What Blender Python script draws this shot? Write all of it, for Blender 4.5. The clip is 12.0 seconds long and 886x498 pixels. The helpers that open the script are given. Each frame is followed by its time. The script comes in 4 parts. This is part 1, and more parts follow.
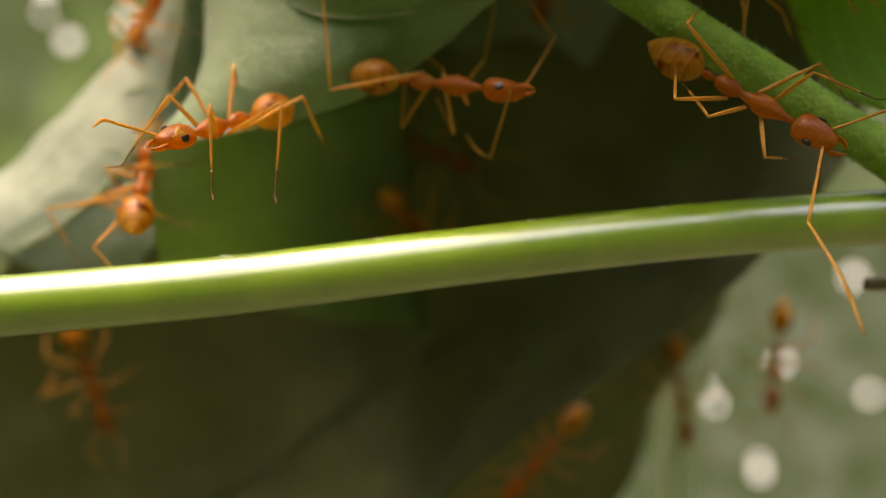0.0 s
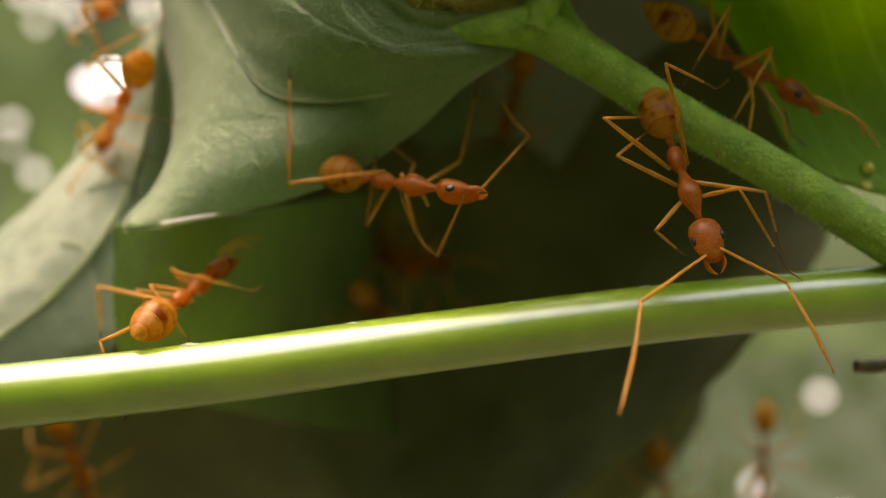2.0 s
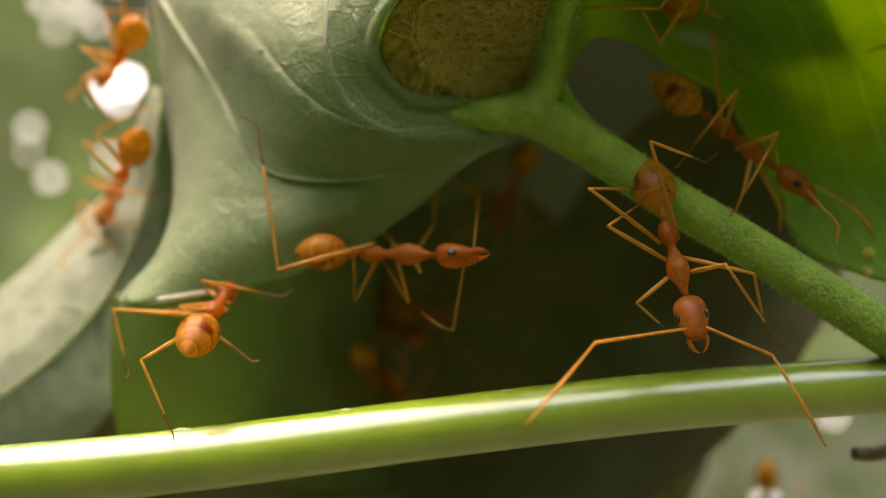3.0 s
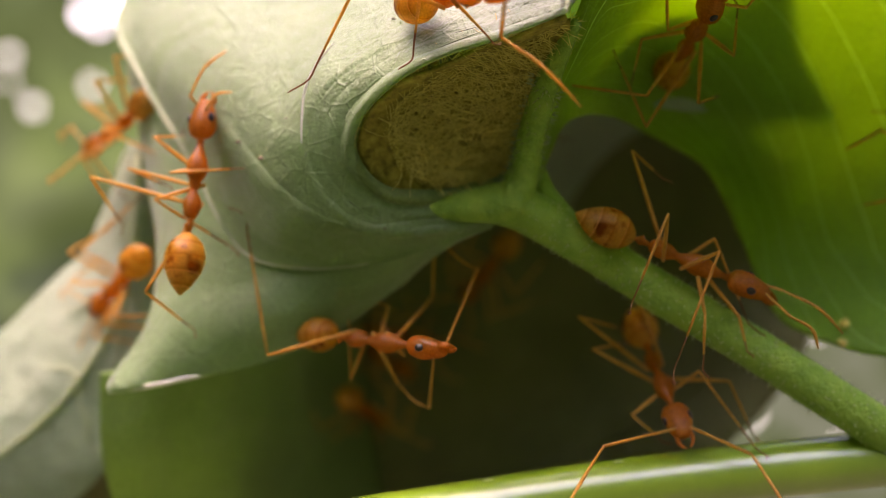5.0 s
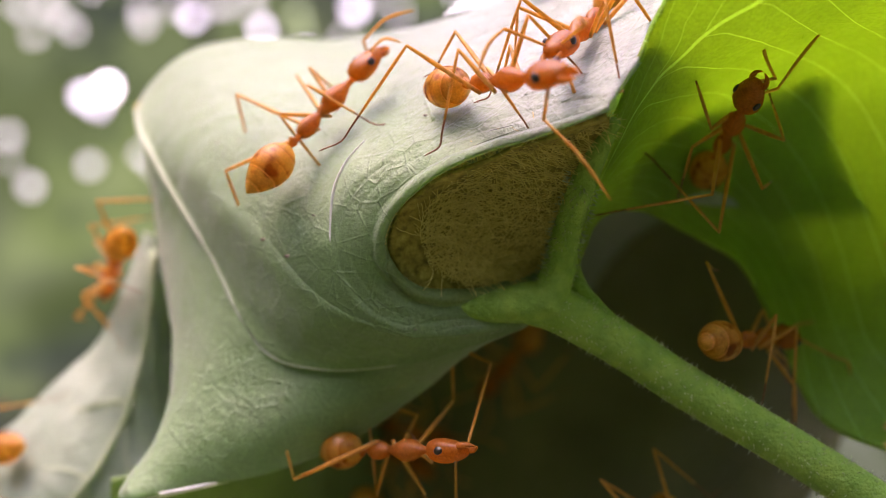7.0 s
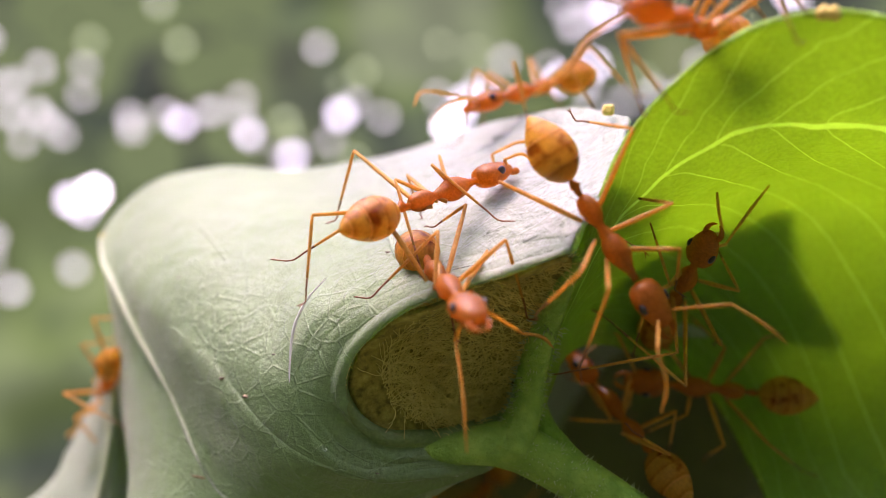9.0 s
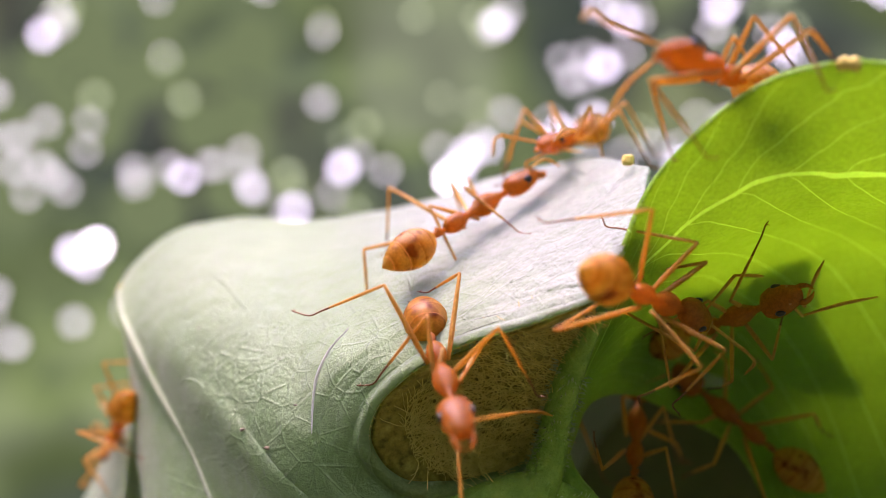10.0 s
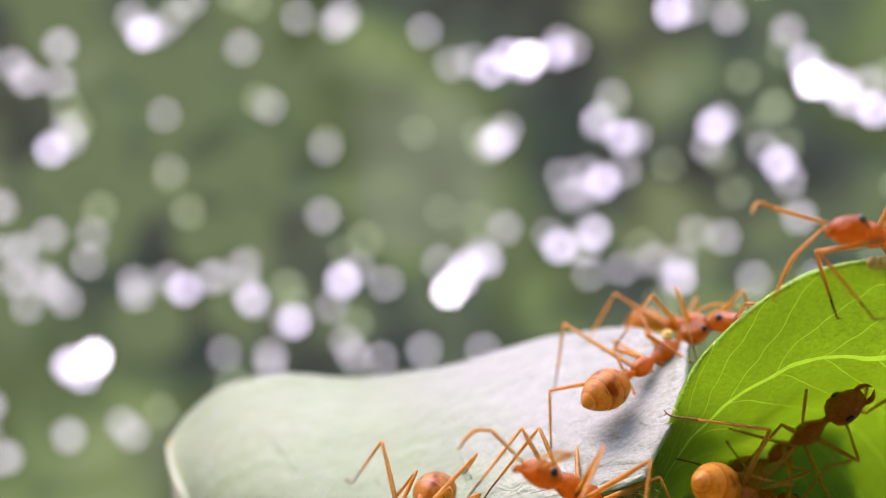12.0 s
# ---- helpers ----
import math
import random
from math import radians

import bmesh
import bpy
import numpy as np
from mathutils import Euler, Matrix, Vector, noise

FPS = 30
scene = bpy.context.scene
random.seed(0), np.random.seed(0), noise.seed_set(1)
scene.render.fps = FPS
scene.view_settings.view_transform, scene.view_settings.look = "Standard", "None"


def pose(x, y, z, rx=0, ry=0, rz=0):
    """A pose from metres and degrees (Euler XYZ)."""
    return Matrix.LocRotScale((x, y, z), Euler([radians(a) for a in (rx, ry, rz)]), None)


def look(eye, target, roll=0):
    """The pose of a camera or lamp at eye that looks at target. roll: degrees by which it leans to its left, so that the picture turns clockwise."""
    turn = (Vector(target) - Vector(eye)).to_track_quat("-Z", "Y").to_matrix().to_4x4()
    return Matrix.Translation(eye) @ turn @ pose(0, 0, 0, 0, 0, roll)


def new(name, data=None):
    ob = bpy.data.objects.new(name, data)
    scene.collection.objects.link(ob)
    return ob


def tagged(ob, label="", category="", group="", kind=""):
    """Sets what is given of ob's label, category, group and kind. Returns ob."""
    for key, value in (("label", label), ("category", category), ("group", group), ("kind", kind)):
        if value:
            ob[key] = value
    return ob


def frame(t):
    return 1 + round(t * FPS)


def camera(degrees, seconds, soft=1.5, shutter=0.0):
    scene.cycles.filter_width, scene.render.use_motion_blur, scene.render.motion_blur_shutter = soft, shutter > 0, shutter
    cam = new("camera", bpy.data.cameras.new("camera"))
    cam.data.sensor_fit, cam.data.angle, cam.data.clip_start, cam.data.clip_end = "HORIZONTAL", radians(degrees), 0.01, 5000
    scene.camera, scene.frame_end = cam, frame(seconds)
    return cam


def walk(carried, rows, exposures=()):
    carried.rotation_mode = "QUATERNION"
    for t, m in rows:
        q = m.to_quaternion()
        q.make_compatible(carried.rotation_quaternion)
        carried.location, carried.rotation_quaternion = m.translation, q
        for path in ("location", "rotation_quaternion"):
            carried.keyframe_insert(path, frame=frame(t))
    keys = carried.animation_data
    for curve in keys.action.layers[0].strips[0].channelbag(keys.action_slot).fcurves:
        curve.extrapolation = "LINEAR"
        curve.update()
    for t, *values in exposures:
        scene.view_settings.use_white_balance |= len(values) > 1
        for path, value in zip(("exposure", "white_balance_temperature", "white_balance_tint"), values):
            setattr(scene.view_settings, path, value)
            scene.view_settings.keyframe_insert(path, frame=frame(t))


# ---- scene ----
# A weaver-ant nest of rolled leaves. All helper functions below take millimetres.
MM = 0.001
cam = camera(50.00, 12.0, soft=0.5)
cam.data.dof.use_dof = True
cam.data.dof.focus_distance = 0.0390
cam.data.dof.aperture_fstop = 26.0
PATH = [
    (0.0, -3.40, -44.89, -10.17, 86.290, -0.913, 1.684),
    (0.5, -4.81, -43.53, -11.95, 89.606, -0.647, 0.002),
    (1.0, -5.44, -42.98, -12.95, 92.544, -0.335, -1.093),
    (1.5, -5.20, -42.96, -13.14, 93.684, -0.069, -0.988),
    (2.0, -3.92, -43.12, -12.15, 93.919, -0.020, -0.344),
    (2.5, -3.63, -43.34, -9.98, 94.409, -0.679, 0.080),
    (3.0, -3.18, -43.27, -8.75, 94.485, -1.023, 0.347),
    (3.2, -3.11, -43.30, -8.06, 93.898, -0.970, 0.589),
    (4.8, -2.94, -43.75, -1.76, 89.742, 0.055, 0.020),
    (5.0, -2.81, -43.94, -0.93, 89.650, 0.049, -0.204),
    (5.5, -3.80, -44.00, 0.16, 89.915, 0.003, 0.000),
    (6.0, -3.54, -43.53, 1.33, 90.595, -0.335, 0.105),
    (6.5, -4.24, -42.84, 0.75, 92.074, -0.113, -0.240),
    (6.7, -4.50, -42.55, 0.06, 92.982, -0.059, -0.322),
    (8.3, -4.01, -42.46, 1.00, 98.520, 0.521, -1.723),
    (8.5, -4.27, -41.94, 2.05, 98.758, 0.484, -1.661),
    (9.0, -3.48, -41.99, 1.73, 100.446, 0.437, -1.377),
    (9.5, -3.98, -41.86, 1.88, 102.134, 0.464, -1.088),
    (10.0, -4.37, -42.05, 1.60, 103.601, 0.606, -1.256),
    (10.5, -3.42, -42.97, 3.20, 105.232, 0.863, -1.484),
    (11.0, -3.94, -44.25, 3.63, 107.007, 0.569, -1.450),
    (11.5, -5.11, -44.63, 2.99, 108.872, 0.441, -1.082),
    (12.0, -6.82, -45.29, 3.57, 110.339, 0.384, -1.382),
]
walk(cam, [(t, pose(x * MM, y * MM, z * MM, a, b, c)) for t, x, y, z, a, b, c in PATH],
     exposures=[(0.0, 0.37, 8800, 21), (3.0, 0.52, 8800, 22), (6.0, 0.64, 7300, 40), (9.0, 0.64, 6700, 42), (12.0, 0.41, 6450, 39)])

# ---- light ----
SUN_AT = Vector((-0.28, -0.02, 0.95)).normalized()
world = bpy.data.worlds.new("sky")
world.use_nodes = True
scene.world = world
wn = world.node_tree.nodes
wn.clear()
sky = wn.new("ShaderNodeTexSky")
sky.sky_type = "NISHITA"
sky.sun_disc = False
sky.sun_elevation = math.asin(SUN_AT.z)
sky.dust_density = 4.0
sky.ozone_density = 0.5
sky.sun_rotation = math.atan2(SUN_AT.x, SUN_AT.y)
wb = wn.new("ShaderNodeBackground")
wb.inputs["Strength"].default_value = 0.68
wo = wn.new("ShaderNodeOutputWorld")
world.node_tree.links.new(sky.outputs[0], wb.inputs[0])
world.node_tree.links.new(wb.outputs[0], wo.inputs[0])
sun = new("sun", bpy.data.lights.new("sun", "SUN"))
sun.data.energy = 0.8
sun.data.angle = radians(14)
sun.data.color = (1.0, 0.96, 0.9)
sun.matrix_world = look(SUN_AT * 2, (0, 0, 0))


# ---- materials ----
class Nodes:
    """A small writer of node materials."""

    def __init__(self, name):
        self.mat = bpy.data.materials.new(name)
        self.mat.use_nodes = True
        self.tree = self.mat.node_tree
        self.tree.nodes.clear()
        self.out = self.add("ShaderNodeOutputMaterial")
        coord = self.add("ShaderNodeTexCoord")
        self.mm = self.add("ShaderNodeMapping")
        self.mm.inputs["Scale"].default_value = (1000, 1000, 1000)
        self.link(coord.outputs["Object"], self.mm.inputs[0])

    def add(self, kind, **values):
        n = self.tree.nodes.new(kind)
        for key, value in values.items():
            n.inputs[key].default_value = value
        return n

    def link(self, a, b):
        self.tree.links.new(a, b)

    def noise(self, scale, detail=4.0, rough=0.6, stretch=None):
        n = self.add("ShaderNodeTexNoise", Scale=scale, Detail=detail, Roughness=rough)
        src = self.mm.outputs[0]
        if stretch:
            m = self.add("ShaderNodeMapping")
            m.inputs["Scale"].default_value = stretch
            self.link(src, m.inputs[0])
            src = m.outputs[0]
        self.link(src, n.inputs["Vector"])
        return n.outputs[0]

    def cells(self, scale):
        n = self.add("ShaderNodeTexVoronoi", Scale=scale)
        n.feature = "DISTANCE_TO_EDGE"
        self.link(self.mm.outputs[0], n.inputs["Vector"])
        return n.outputs[0]

    def ramp(self, value, stops):
        r = self.add("ShaderNodeValToRGB")
        while len(r.color_ramp.elements) < len(stops):
            r.color_ramp.elements.new(0.5)
        for e, (at, col) in zip(r.color_ramp.elements, stops):
            e.position = at
            e.color = (*col, 1) if len(col) == 3 else col
        self.link(value, r.inputs[0])
        return r.outputs[0]

    def mix(self, fac, a, b, kind="MIX"):
        m = self.add("ShaderNodeMix")
        m.data_type = "RGBA"
        m.blend_type = kind
        if isinstance(fac, float):
            m.inputs["Factor"].default_value = fac
        else:
            self.link(fac, m.inputs["Factor"])
        for name, v in (("A", a), ("B", b)):
            sock = next(s for s in m.inputs if s.name == name and s.type == "RGBA")
            if isinstance(v, tuple):
                sock.default_value = (*v, 1)
            else:
                self.link(v, sock)
        return next(s for s in m.outputs if s.type == "RGBA")

    def bump(self, height, strength, distance):
        b = self.add("ShaderNodeBump", Strength=strength, Distance=distance)
        self.link(height, b.inputs["Height"])
        return b.outputs[0]


def vein_mask(n, mid_v, slope, count, lean, width):
    """White along a leaf's midrib and side veins, by its own u and v; black between."""
    uv = n.add("ShaderNodeUVMap")
    xyz = n.add("ShaderNodeSeparateXYZ")
    n.link(uv.outputs[0], xyz.inputs[0])

    def calc(kind, a, b=0.0):
        m = n.add("ShaderNodeMath")
        m.operation = kind
        for k, v in enumerate((a, b)):
            if isinstance(v, float):
                m.inputs[k].default_value = v
            else:
                n.link(v, m.inputs[k])
        return m.outputs[0]

    u, v = xyz.outputs[0], xyz.outputs[1]
    wob = calc("MULTIPLY", calc("SUBTRACT", n.noise(0.25, 2.0), 0.5), 0.06)
    off = calc("ADD", calc("SUBTRACT", v, calc("ADD", calc("MULTIPLY", u, slope), mid_v)), wob)
    rib = calc("LESS_THAN", calc("ABSOLUTE", off), width)
    along = calc("MULTIPLY", calc("SUBTRACT", calc("ADD", u, wob), calc("MULTIPLY", calc("ABSOLUTE", off), lean)), float(count))
    near = calc("ABSOLUTE", calc("SUBTRACT", calc("FRACT", along), 0.5))
    side = calc("LESS_THAN", near, width * count * 0.32)
    both = calc("MAXIMUM", rib, calc("MULTIPLY", side, 0.7))
    return both


def silk_glare(n, most):
    """How white the leaf is painted, silk and sky glare together: most above the nest's mouth, with a patchy margin."""
    at = n.add("ShaderNodeVectorMath")
    at.operation = "DOT_PRODUCT"
    at.inputs[1].default_value = (0.085, 0.0, 0.06)
    n.link(n.mm.outputs[0], at.inputs[0])
    patchy = n.add("ShaderNodeMath")
    patchy.operation = "MULTIPLY_ADD"
    n.link(n.noise(0.5, 5.0, 0.65), patchy.inputs[0])
    patchy.inputs[1].default_value = 0.7
    n.link(at.outputs["Value"], patchy.inputs[2])
    return n.ramp(patchy.outputs[0], [(0.35, (0, 0, 0)), (1.0, (most, most, most))])


def leaf_material(name, low, mid, high, through_col, translucency, gloss_rough, veins=None, bloom=0.0, silk=0.0):
    """A leaf blade: blotched colour, fine vein net, waxy gloss and light shining through."""
    n = Nodes(name)
    base = n.ramp(n.noise(0.22, 6.0), [(0.3, low), (0.52, mid), (0.75, high)])
    net = n.ramp(n.cells(0.8), [(0.0, (1, 1, 1)), (0.05, (0, 0, 0))])
    col = n.mix(n.mix(0.22, (0, 0, 0), net), base, high)
    ribs = vein_mask(n, *veins) if veins else None
    if ribs:
        col = n.mix(ribs, col, tuple(min(1.0, c * 1.5 + 0.1) for c in high))
        net = n.mix(0.5, net, ribs, "ADD")
    fine = n.ramp(n.noise(5.0, 3.0), [(0.35, (0.86, 0.86, 0.86)), (0.65, (1.08, 1.08, 1.08))])
    col = n.mix(1.0, col, fine, "MULTIPLY")
    # Glare off the leaf's top is painted here along with the silk's white.
    if silk:
        glare = silk_glare(n, silk)
        col = n.mix(glare, col, n.mix(1.0, fine, (0.47, 0.52, 0.525), "MULTIPLY"))
    wavy = n.bump(n.noise(0.45, 3.0), 0.34, 0.0005)
    if silk:
        puckers = n.bump(n.mix(1.0, glare, n.mix(0.5, n.noise(0.9, 5.0, 0.6), n.cells(0.55)), "MULTIPLY"), 0.8, 0.0011)
        n.link(wavy, puckers.node.inputs["Normal"])
        wavy = puckers
    grain = n.bump(n.mix(0.45, n.mix(0.4, n.noise(6.0, 5.0, 0.7), n.noise(1.2, 3.0)), n.mix(0.35, (0, 0, 0), net), "ADD"), 0.6, 0.00026)
    n.link(wavy, grain.node.inputs["Normal"])
    bumped = grain
    p = n.add("ShaderNodeBsdfPrincipled", Roughness=gloss_rough)
    p.inputs["Specular IOR Level"].default_value = 0.5
    rough = n.ramp(n.noise(2.0, 4.0), [(0.3, (gloss_rough - 0.1,) * 3), (0.7, (gloss_rough + 0.12,) * 3)])
    n.link(rough, p.inputs["Roughness"])
    p.inputs["Coat Weight"].default_value = bloom
    p.inputs["Coat Roughness"].default_value = 0.4
    p.inputs["Coat IOR"].default_value = 1.85
    p.inputs["Sheen Weight"].default_value = bloom * 1.1
    p.inputs["Sheen Roughness"].default_value = 0.35
    n.link(col, p.inputs["Base Color"])
    n.link(bumped, p.inputs["Normal"])
    n.link(bumped, p.inputs["Coat Normal"])
    t = n.add("ShaderNodeBsdfTranslucent")
    shine = n.mix(1.0, fine, through_col, "MULTIPLY")
    shine = n.mix(n.ramp(n.noise(0.3, 4.0), [(0.35, (0, 0, 0)), (0.7, (0.5, 0.5, 0.5))]), shine, tuple(c * 0.65 for c in through_col))
    if ribs:
        shine = n.mix(ribs, shine, tuple(min(1.0, c * 1.2 + 0.12) for c in through_col))
    n.link(shine, t.inputs["Color"])
    n.link(bumped, t.inputs["Normal"])
    m = n.add("ShaderNodeMixShader")
    m.inputs[0].default_value = translucency
    n.link(p.outputs[0], m.inputs[1])
    n.link(t.outputs[0], m.inputs[2])
    n.link(m.outputs[0], n.out.inputs[0])
    return n.mat


def plain_material(name, stops, scale, rough=0.5, bump=0.3, bump_scale=4.0, sss=0.0, stretch=None, glow=0.0):
    n = Nodes(name)
    col = n.ramp(n.noise(scale, 5.0, 0.6, stretch), stops)
    p = n.add("ShaderNodeBsdfPrincipled", Roughness=rough)
    n.link(col, p.inputs["Base Color"])
    n.link(n.bump(n.noise(bump_scale, 4.0, 0.6, stretch), bump, 0.0002), p.inputs["Normal"])
    if sss:
        p.inputs["Subsurface Weight"].default_value = sss
        p.inputs["Subsurface Radius"].default_value = (1.0, 0.35, 0.12)
        p.inputs["Subsurface Scale"].default_value = 0.0008
    n.link(p.outputs[0], n.out.inputs[0])
    return n.mat


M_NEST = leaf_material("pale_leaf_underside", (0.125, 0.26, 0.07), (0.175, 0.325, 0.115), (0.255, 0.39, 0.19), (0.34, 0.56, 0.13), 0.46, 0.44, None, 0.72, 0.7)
M_PALE = leaf_material("pale_whitish_leaf", (0.27, 0.37, 0.25), (0.34, 0.44, 0.32), (0.44, 0.53, 0.42), (0.45, 0.6, 0.32), 0.4, 0.5, None, 0.4)
M_INNER = leaf_material("green_leaf_inside", (0.15, 0.25, 0.085), (0.2, 0.31, 0.115), (0.27, 0.38, 0.17), (0.36, 0.54, 0.13), 0.42, 0.5)
M_LEAF = leaf_material("bright_green_leaf", (0.12, 0.29, 0.025), (0.17, 0.38, 0.035), (0.27, 0.48, 0.08), (0.5, 0.7, 0.06), 0.53, 0.42, (0.16, 0.12, 9, 1.2, 0.006))
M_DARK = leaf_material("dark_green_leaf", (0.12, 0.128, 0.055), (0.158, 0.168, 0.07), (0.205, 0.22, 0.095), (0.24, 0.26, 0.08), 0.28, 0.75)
M_VEIN = leaf_material("pale_vein", (0.36, 0.48, 0.27), (0.45, 0.55, 0.36), (0.55, 0.63, 0.46), (0.55, 0.7, 0.3), 0.3, 0.45, None, 0.2)
M_LVEIN = leaf_material("lime_vein", (0.38, 0.56, 0.1), (0.45, 0.62, 0.14), (0.55, 0.7, 0.2), (0.6, 0.85, 0.1), 0.55, 0.45)
M_STEM = plain_material("green_stem", [(0.3, (0.12, 0.28, 0.022)), (0.7, (0.25, 0.44, 0.055))], 1.2, 0.5, 1.0, 5.0)
M_TWIG = plain_material("smooth_green_twig", [(0.3, (0.13, 0.25, 0.008)), (0.7, (0.2, 0.34, 0.016))], 0.25, 0.36, 0.12, 3.0)
coat = next(n for n in M_TWIG.node_tree.nodes if n.type == "BSDF_PRINCIPLED")
coat.inputs["Coat Weight"].default_value = 1.0
coat.inputs["Coat Roughness"].default_value = 0.24
coat.inputs["Coat IOR"].default_value = 2.2
# Near-white for the painted crease glint and the torn leaf edge.
M_WHITE = plain_material("white_glint_and_edge", [(0.3, (0.62, 0.66, 0.58)), (0.7, (0.8, 0.82, 0.76))], 2.0, 0.4)
M_CRACK = plain_material("dark_leaf_line", [(0.3, (0.05, 0.08, 0.02)), (0.7, (0.1, 0.14, 0.05))], 2.0, 0.7)
M_SILK = plain_material("silk_mat", [(0.3, (0.12, 0.1, 0.015)), (0.5, (0.3, 0.26, 0.045)), (0.75, (0.5, 0.44, 0.1))], 2.6, 0.8, 0.9, 3.0)
M_FIBRE = plain_material("silk_thread", [(0.3, (0.6, 0.52, 0.12)), (0.7, (0.82, 0.74, 0.26))], 2.0, 0.6)


def shell_material(name, stops, scale, rough, glow_col, thin, rings=0.0, clear=0.0):
    """Thin glossy insect shell through which some light shines."""
    n = Nodes(name)
    spot = n.ramp(n.noise(scale, 4.0), stops)
    fine = n.ramp(n.noise(9.0, 3.0), [(0.3, (0.8, 0.8, 0.8)), (0.7, (1.1, 1.1, 1.1))])
    col = n.mix(1.0, spot, fine, "MULTIPLY")
    glow = n.mix(1.0, fine, glow_col, "MULTIPLY")
    if rings:
        # plates of the abdomen: a pale hem, then brown, clearing to amber
        xyz = n.add("ShaderNodeSeparateXYZ")
        n.link(n.mm.outputs[0], xyz.inputs[0])
        turn = n.add("ShaderNodeMath")
        turn.operation = "MULTIPLY_ADD"
        n.link(xyz.outputs[0], turn.inputs[0])
        turn.inputs[1].default_value = -1.0 / rings
        wob = n.add("ShaderNodeMath")
        wob.operation = "MULTIPLY"
        n.link(n.noise(3.0, 3.0), wob.inputs[0])
        wob.inputs[1].default_value = 0.16
        n.link(wob.outputs[0], turn.inputs[2])
        part_of = n.add("ShaderNodeMath")
        part_of.operation = "FRACT"
        n.link(turn.outputs[0], part_of.inputs[0])
        plate = n.ramp(part_of.outputs[0], [(0.0, (0.85, 0.76, 0.6)), (0.08, (1.08, 1.08, 1.04)), (0.2, (1.03, 1.03, 1.0)), (0.6, (1.0, 0.98, 0.94)), (0.85, (0.93, 0.86, 0.74)), (0.97, (0.8, 0.66, 0.46))])
        col = n.mix(1.0, col, plate, "MULTIPLY")
        glow = n.mix(1.0, glow, plate, "MULTIPLY")
        blot = n.ramp(n.noise(0.75, 2.0), [(0.33, (0.4, 0.22, 0.1)), (0.42, (1, 1, 1))])
        col = n.mix(1.0, col, blot, "MULTIPLY")
        glow = n.mix(1.0, glow, blot, "MULTIPLY")
    rel = n.bump(n.noise(15.0, 4.0), 0.35, 0.00006)
    p = n.add("ShaderNodeBsdfPrincipled", Roughness=rough)
    p.inputs["Specular IOR Level"].default_value = 0.32
    p.inputs["Coat Weight"].default_value = 0.14
    p.inputs["Coat Roughness"].default_value = 0.08
    p.inputs["Transmission Weight"].default_value = clear
    p.inputs["IOR"].default_value = 1.35
    n.link(col, p.inputs["Base Color"])
    n.link(rel, p.inputs["Normal"])
    t = n.add("ShaderNodeBsdfTranslucent")
    n.link(glow, t.inputs["Color"])
    m = n.add("ShaderNodeMixShader")
    m.inputs[0].default_value = thin
    n.link(p.outputs[0], m.inputs[1])
    n.link(t.outputs[0], m.inputs[2])
    n.link(m.outputs[0], n.out.inputs[0])
    return n.mat


M_ANT = shell_material("amber_ant_shell", [(0.32, (0.16, 0.05, 0.01)), (0.48, (0.26, 0.095, 0.018)), (0.68, (0.34, 0.145, 0.03))], 2.2, 0.22, (0.88, 0.38, 0.025), 0.48)
M_GASTER = shell_material("amber_gaster", [(0.3, (0.38, 0.18, 0.03)), (0.48, (0.54, 0.3, 0.055)), (0.7, (0.66, 0.44, 0.11))], 0.9, 0.14, (1.0, 0.7, 0.1), 0.5, 0.635, 0.45)
M_LEG = shell_material("pale_amber_leg", [(0.3, (0.32, 0.15, 0.03)), (0.5, (0.44, 0.24, 0.055)), (0.7, (0.56, 0.35, 0.1))], 1.5, 0.3, (1.0, 0.6, 0.1), 0.42)
M_CLAW = shell_material("brown_foot", [(0.3, (0.08, 0.035, 0.015)), (0.7, (0.24, 0.11, 0.04))], 3.0, 0.35, (0.7, 0.35, 0.1), 0.2)
M_BAND = shell_material("pale_band", [(0.3, (0.52, 0.27, 0.04)), (0.7, (0.66, 0.38, 0.08))], 2.0, 0.3, (1.0, 0.62, 0.12), 0.5)
M_EYE = plain_material("black_eye", [(0.3, (0.008, 0.006, 0.005)), (0.7, (0.02, 0.014, 0.01))], 3.0, 0.32, 0.1)
M_YELLOW = plain_material("yellow_tip", [(0.3, (0.6, 0.42, 0.05)), (0.7, (0.8, 0.65, 0.2))], 2.0, 0.6)
M_BARK = plain_material("brown_stub", [(0.3, (0.12, 0.09, 0.05)), (0.7, (0.25, 0.2, 0.12))], 2.0, 0.7)


# ---- mesh helpers ----
def part(name, bm, material, parent=None, label="", at=(0, 0, 0), smooth=True):
    """One mesh object; the bmesh is in millimetres about the place at (millimetres in the parent's space)."""
    bmesh.ops.scale(bm, vec=(MM, MM, MM), verts=bm.verts)
    bmesh.ops.recalc_face_normals(bm, faces=bm.faces)
    me = bpy.data.meshes.new(name)
    bm.to_mesh(me)
    bm.free()
    for p in me.polygons:
        p.use_smooth = smooth
    me.materials.append(material)
    ob = new(name, me)
    ob.location = Vector(at) * MM
    ob.parent = parent
    if label:
        ob["label"] = label
    return ob


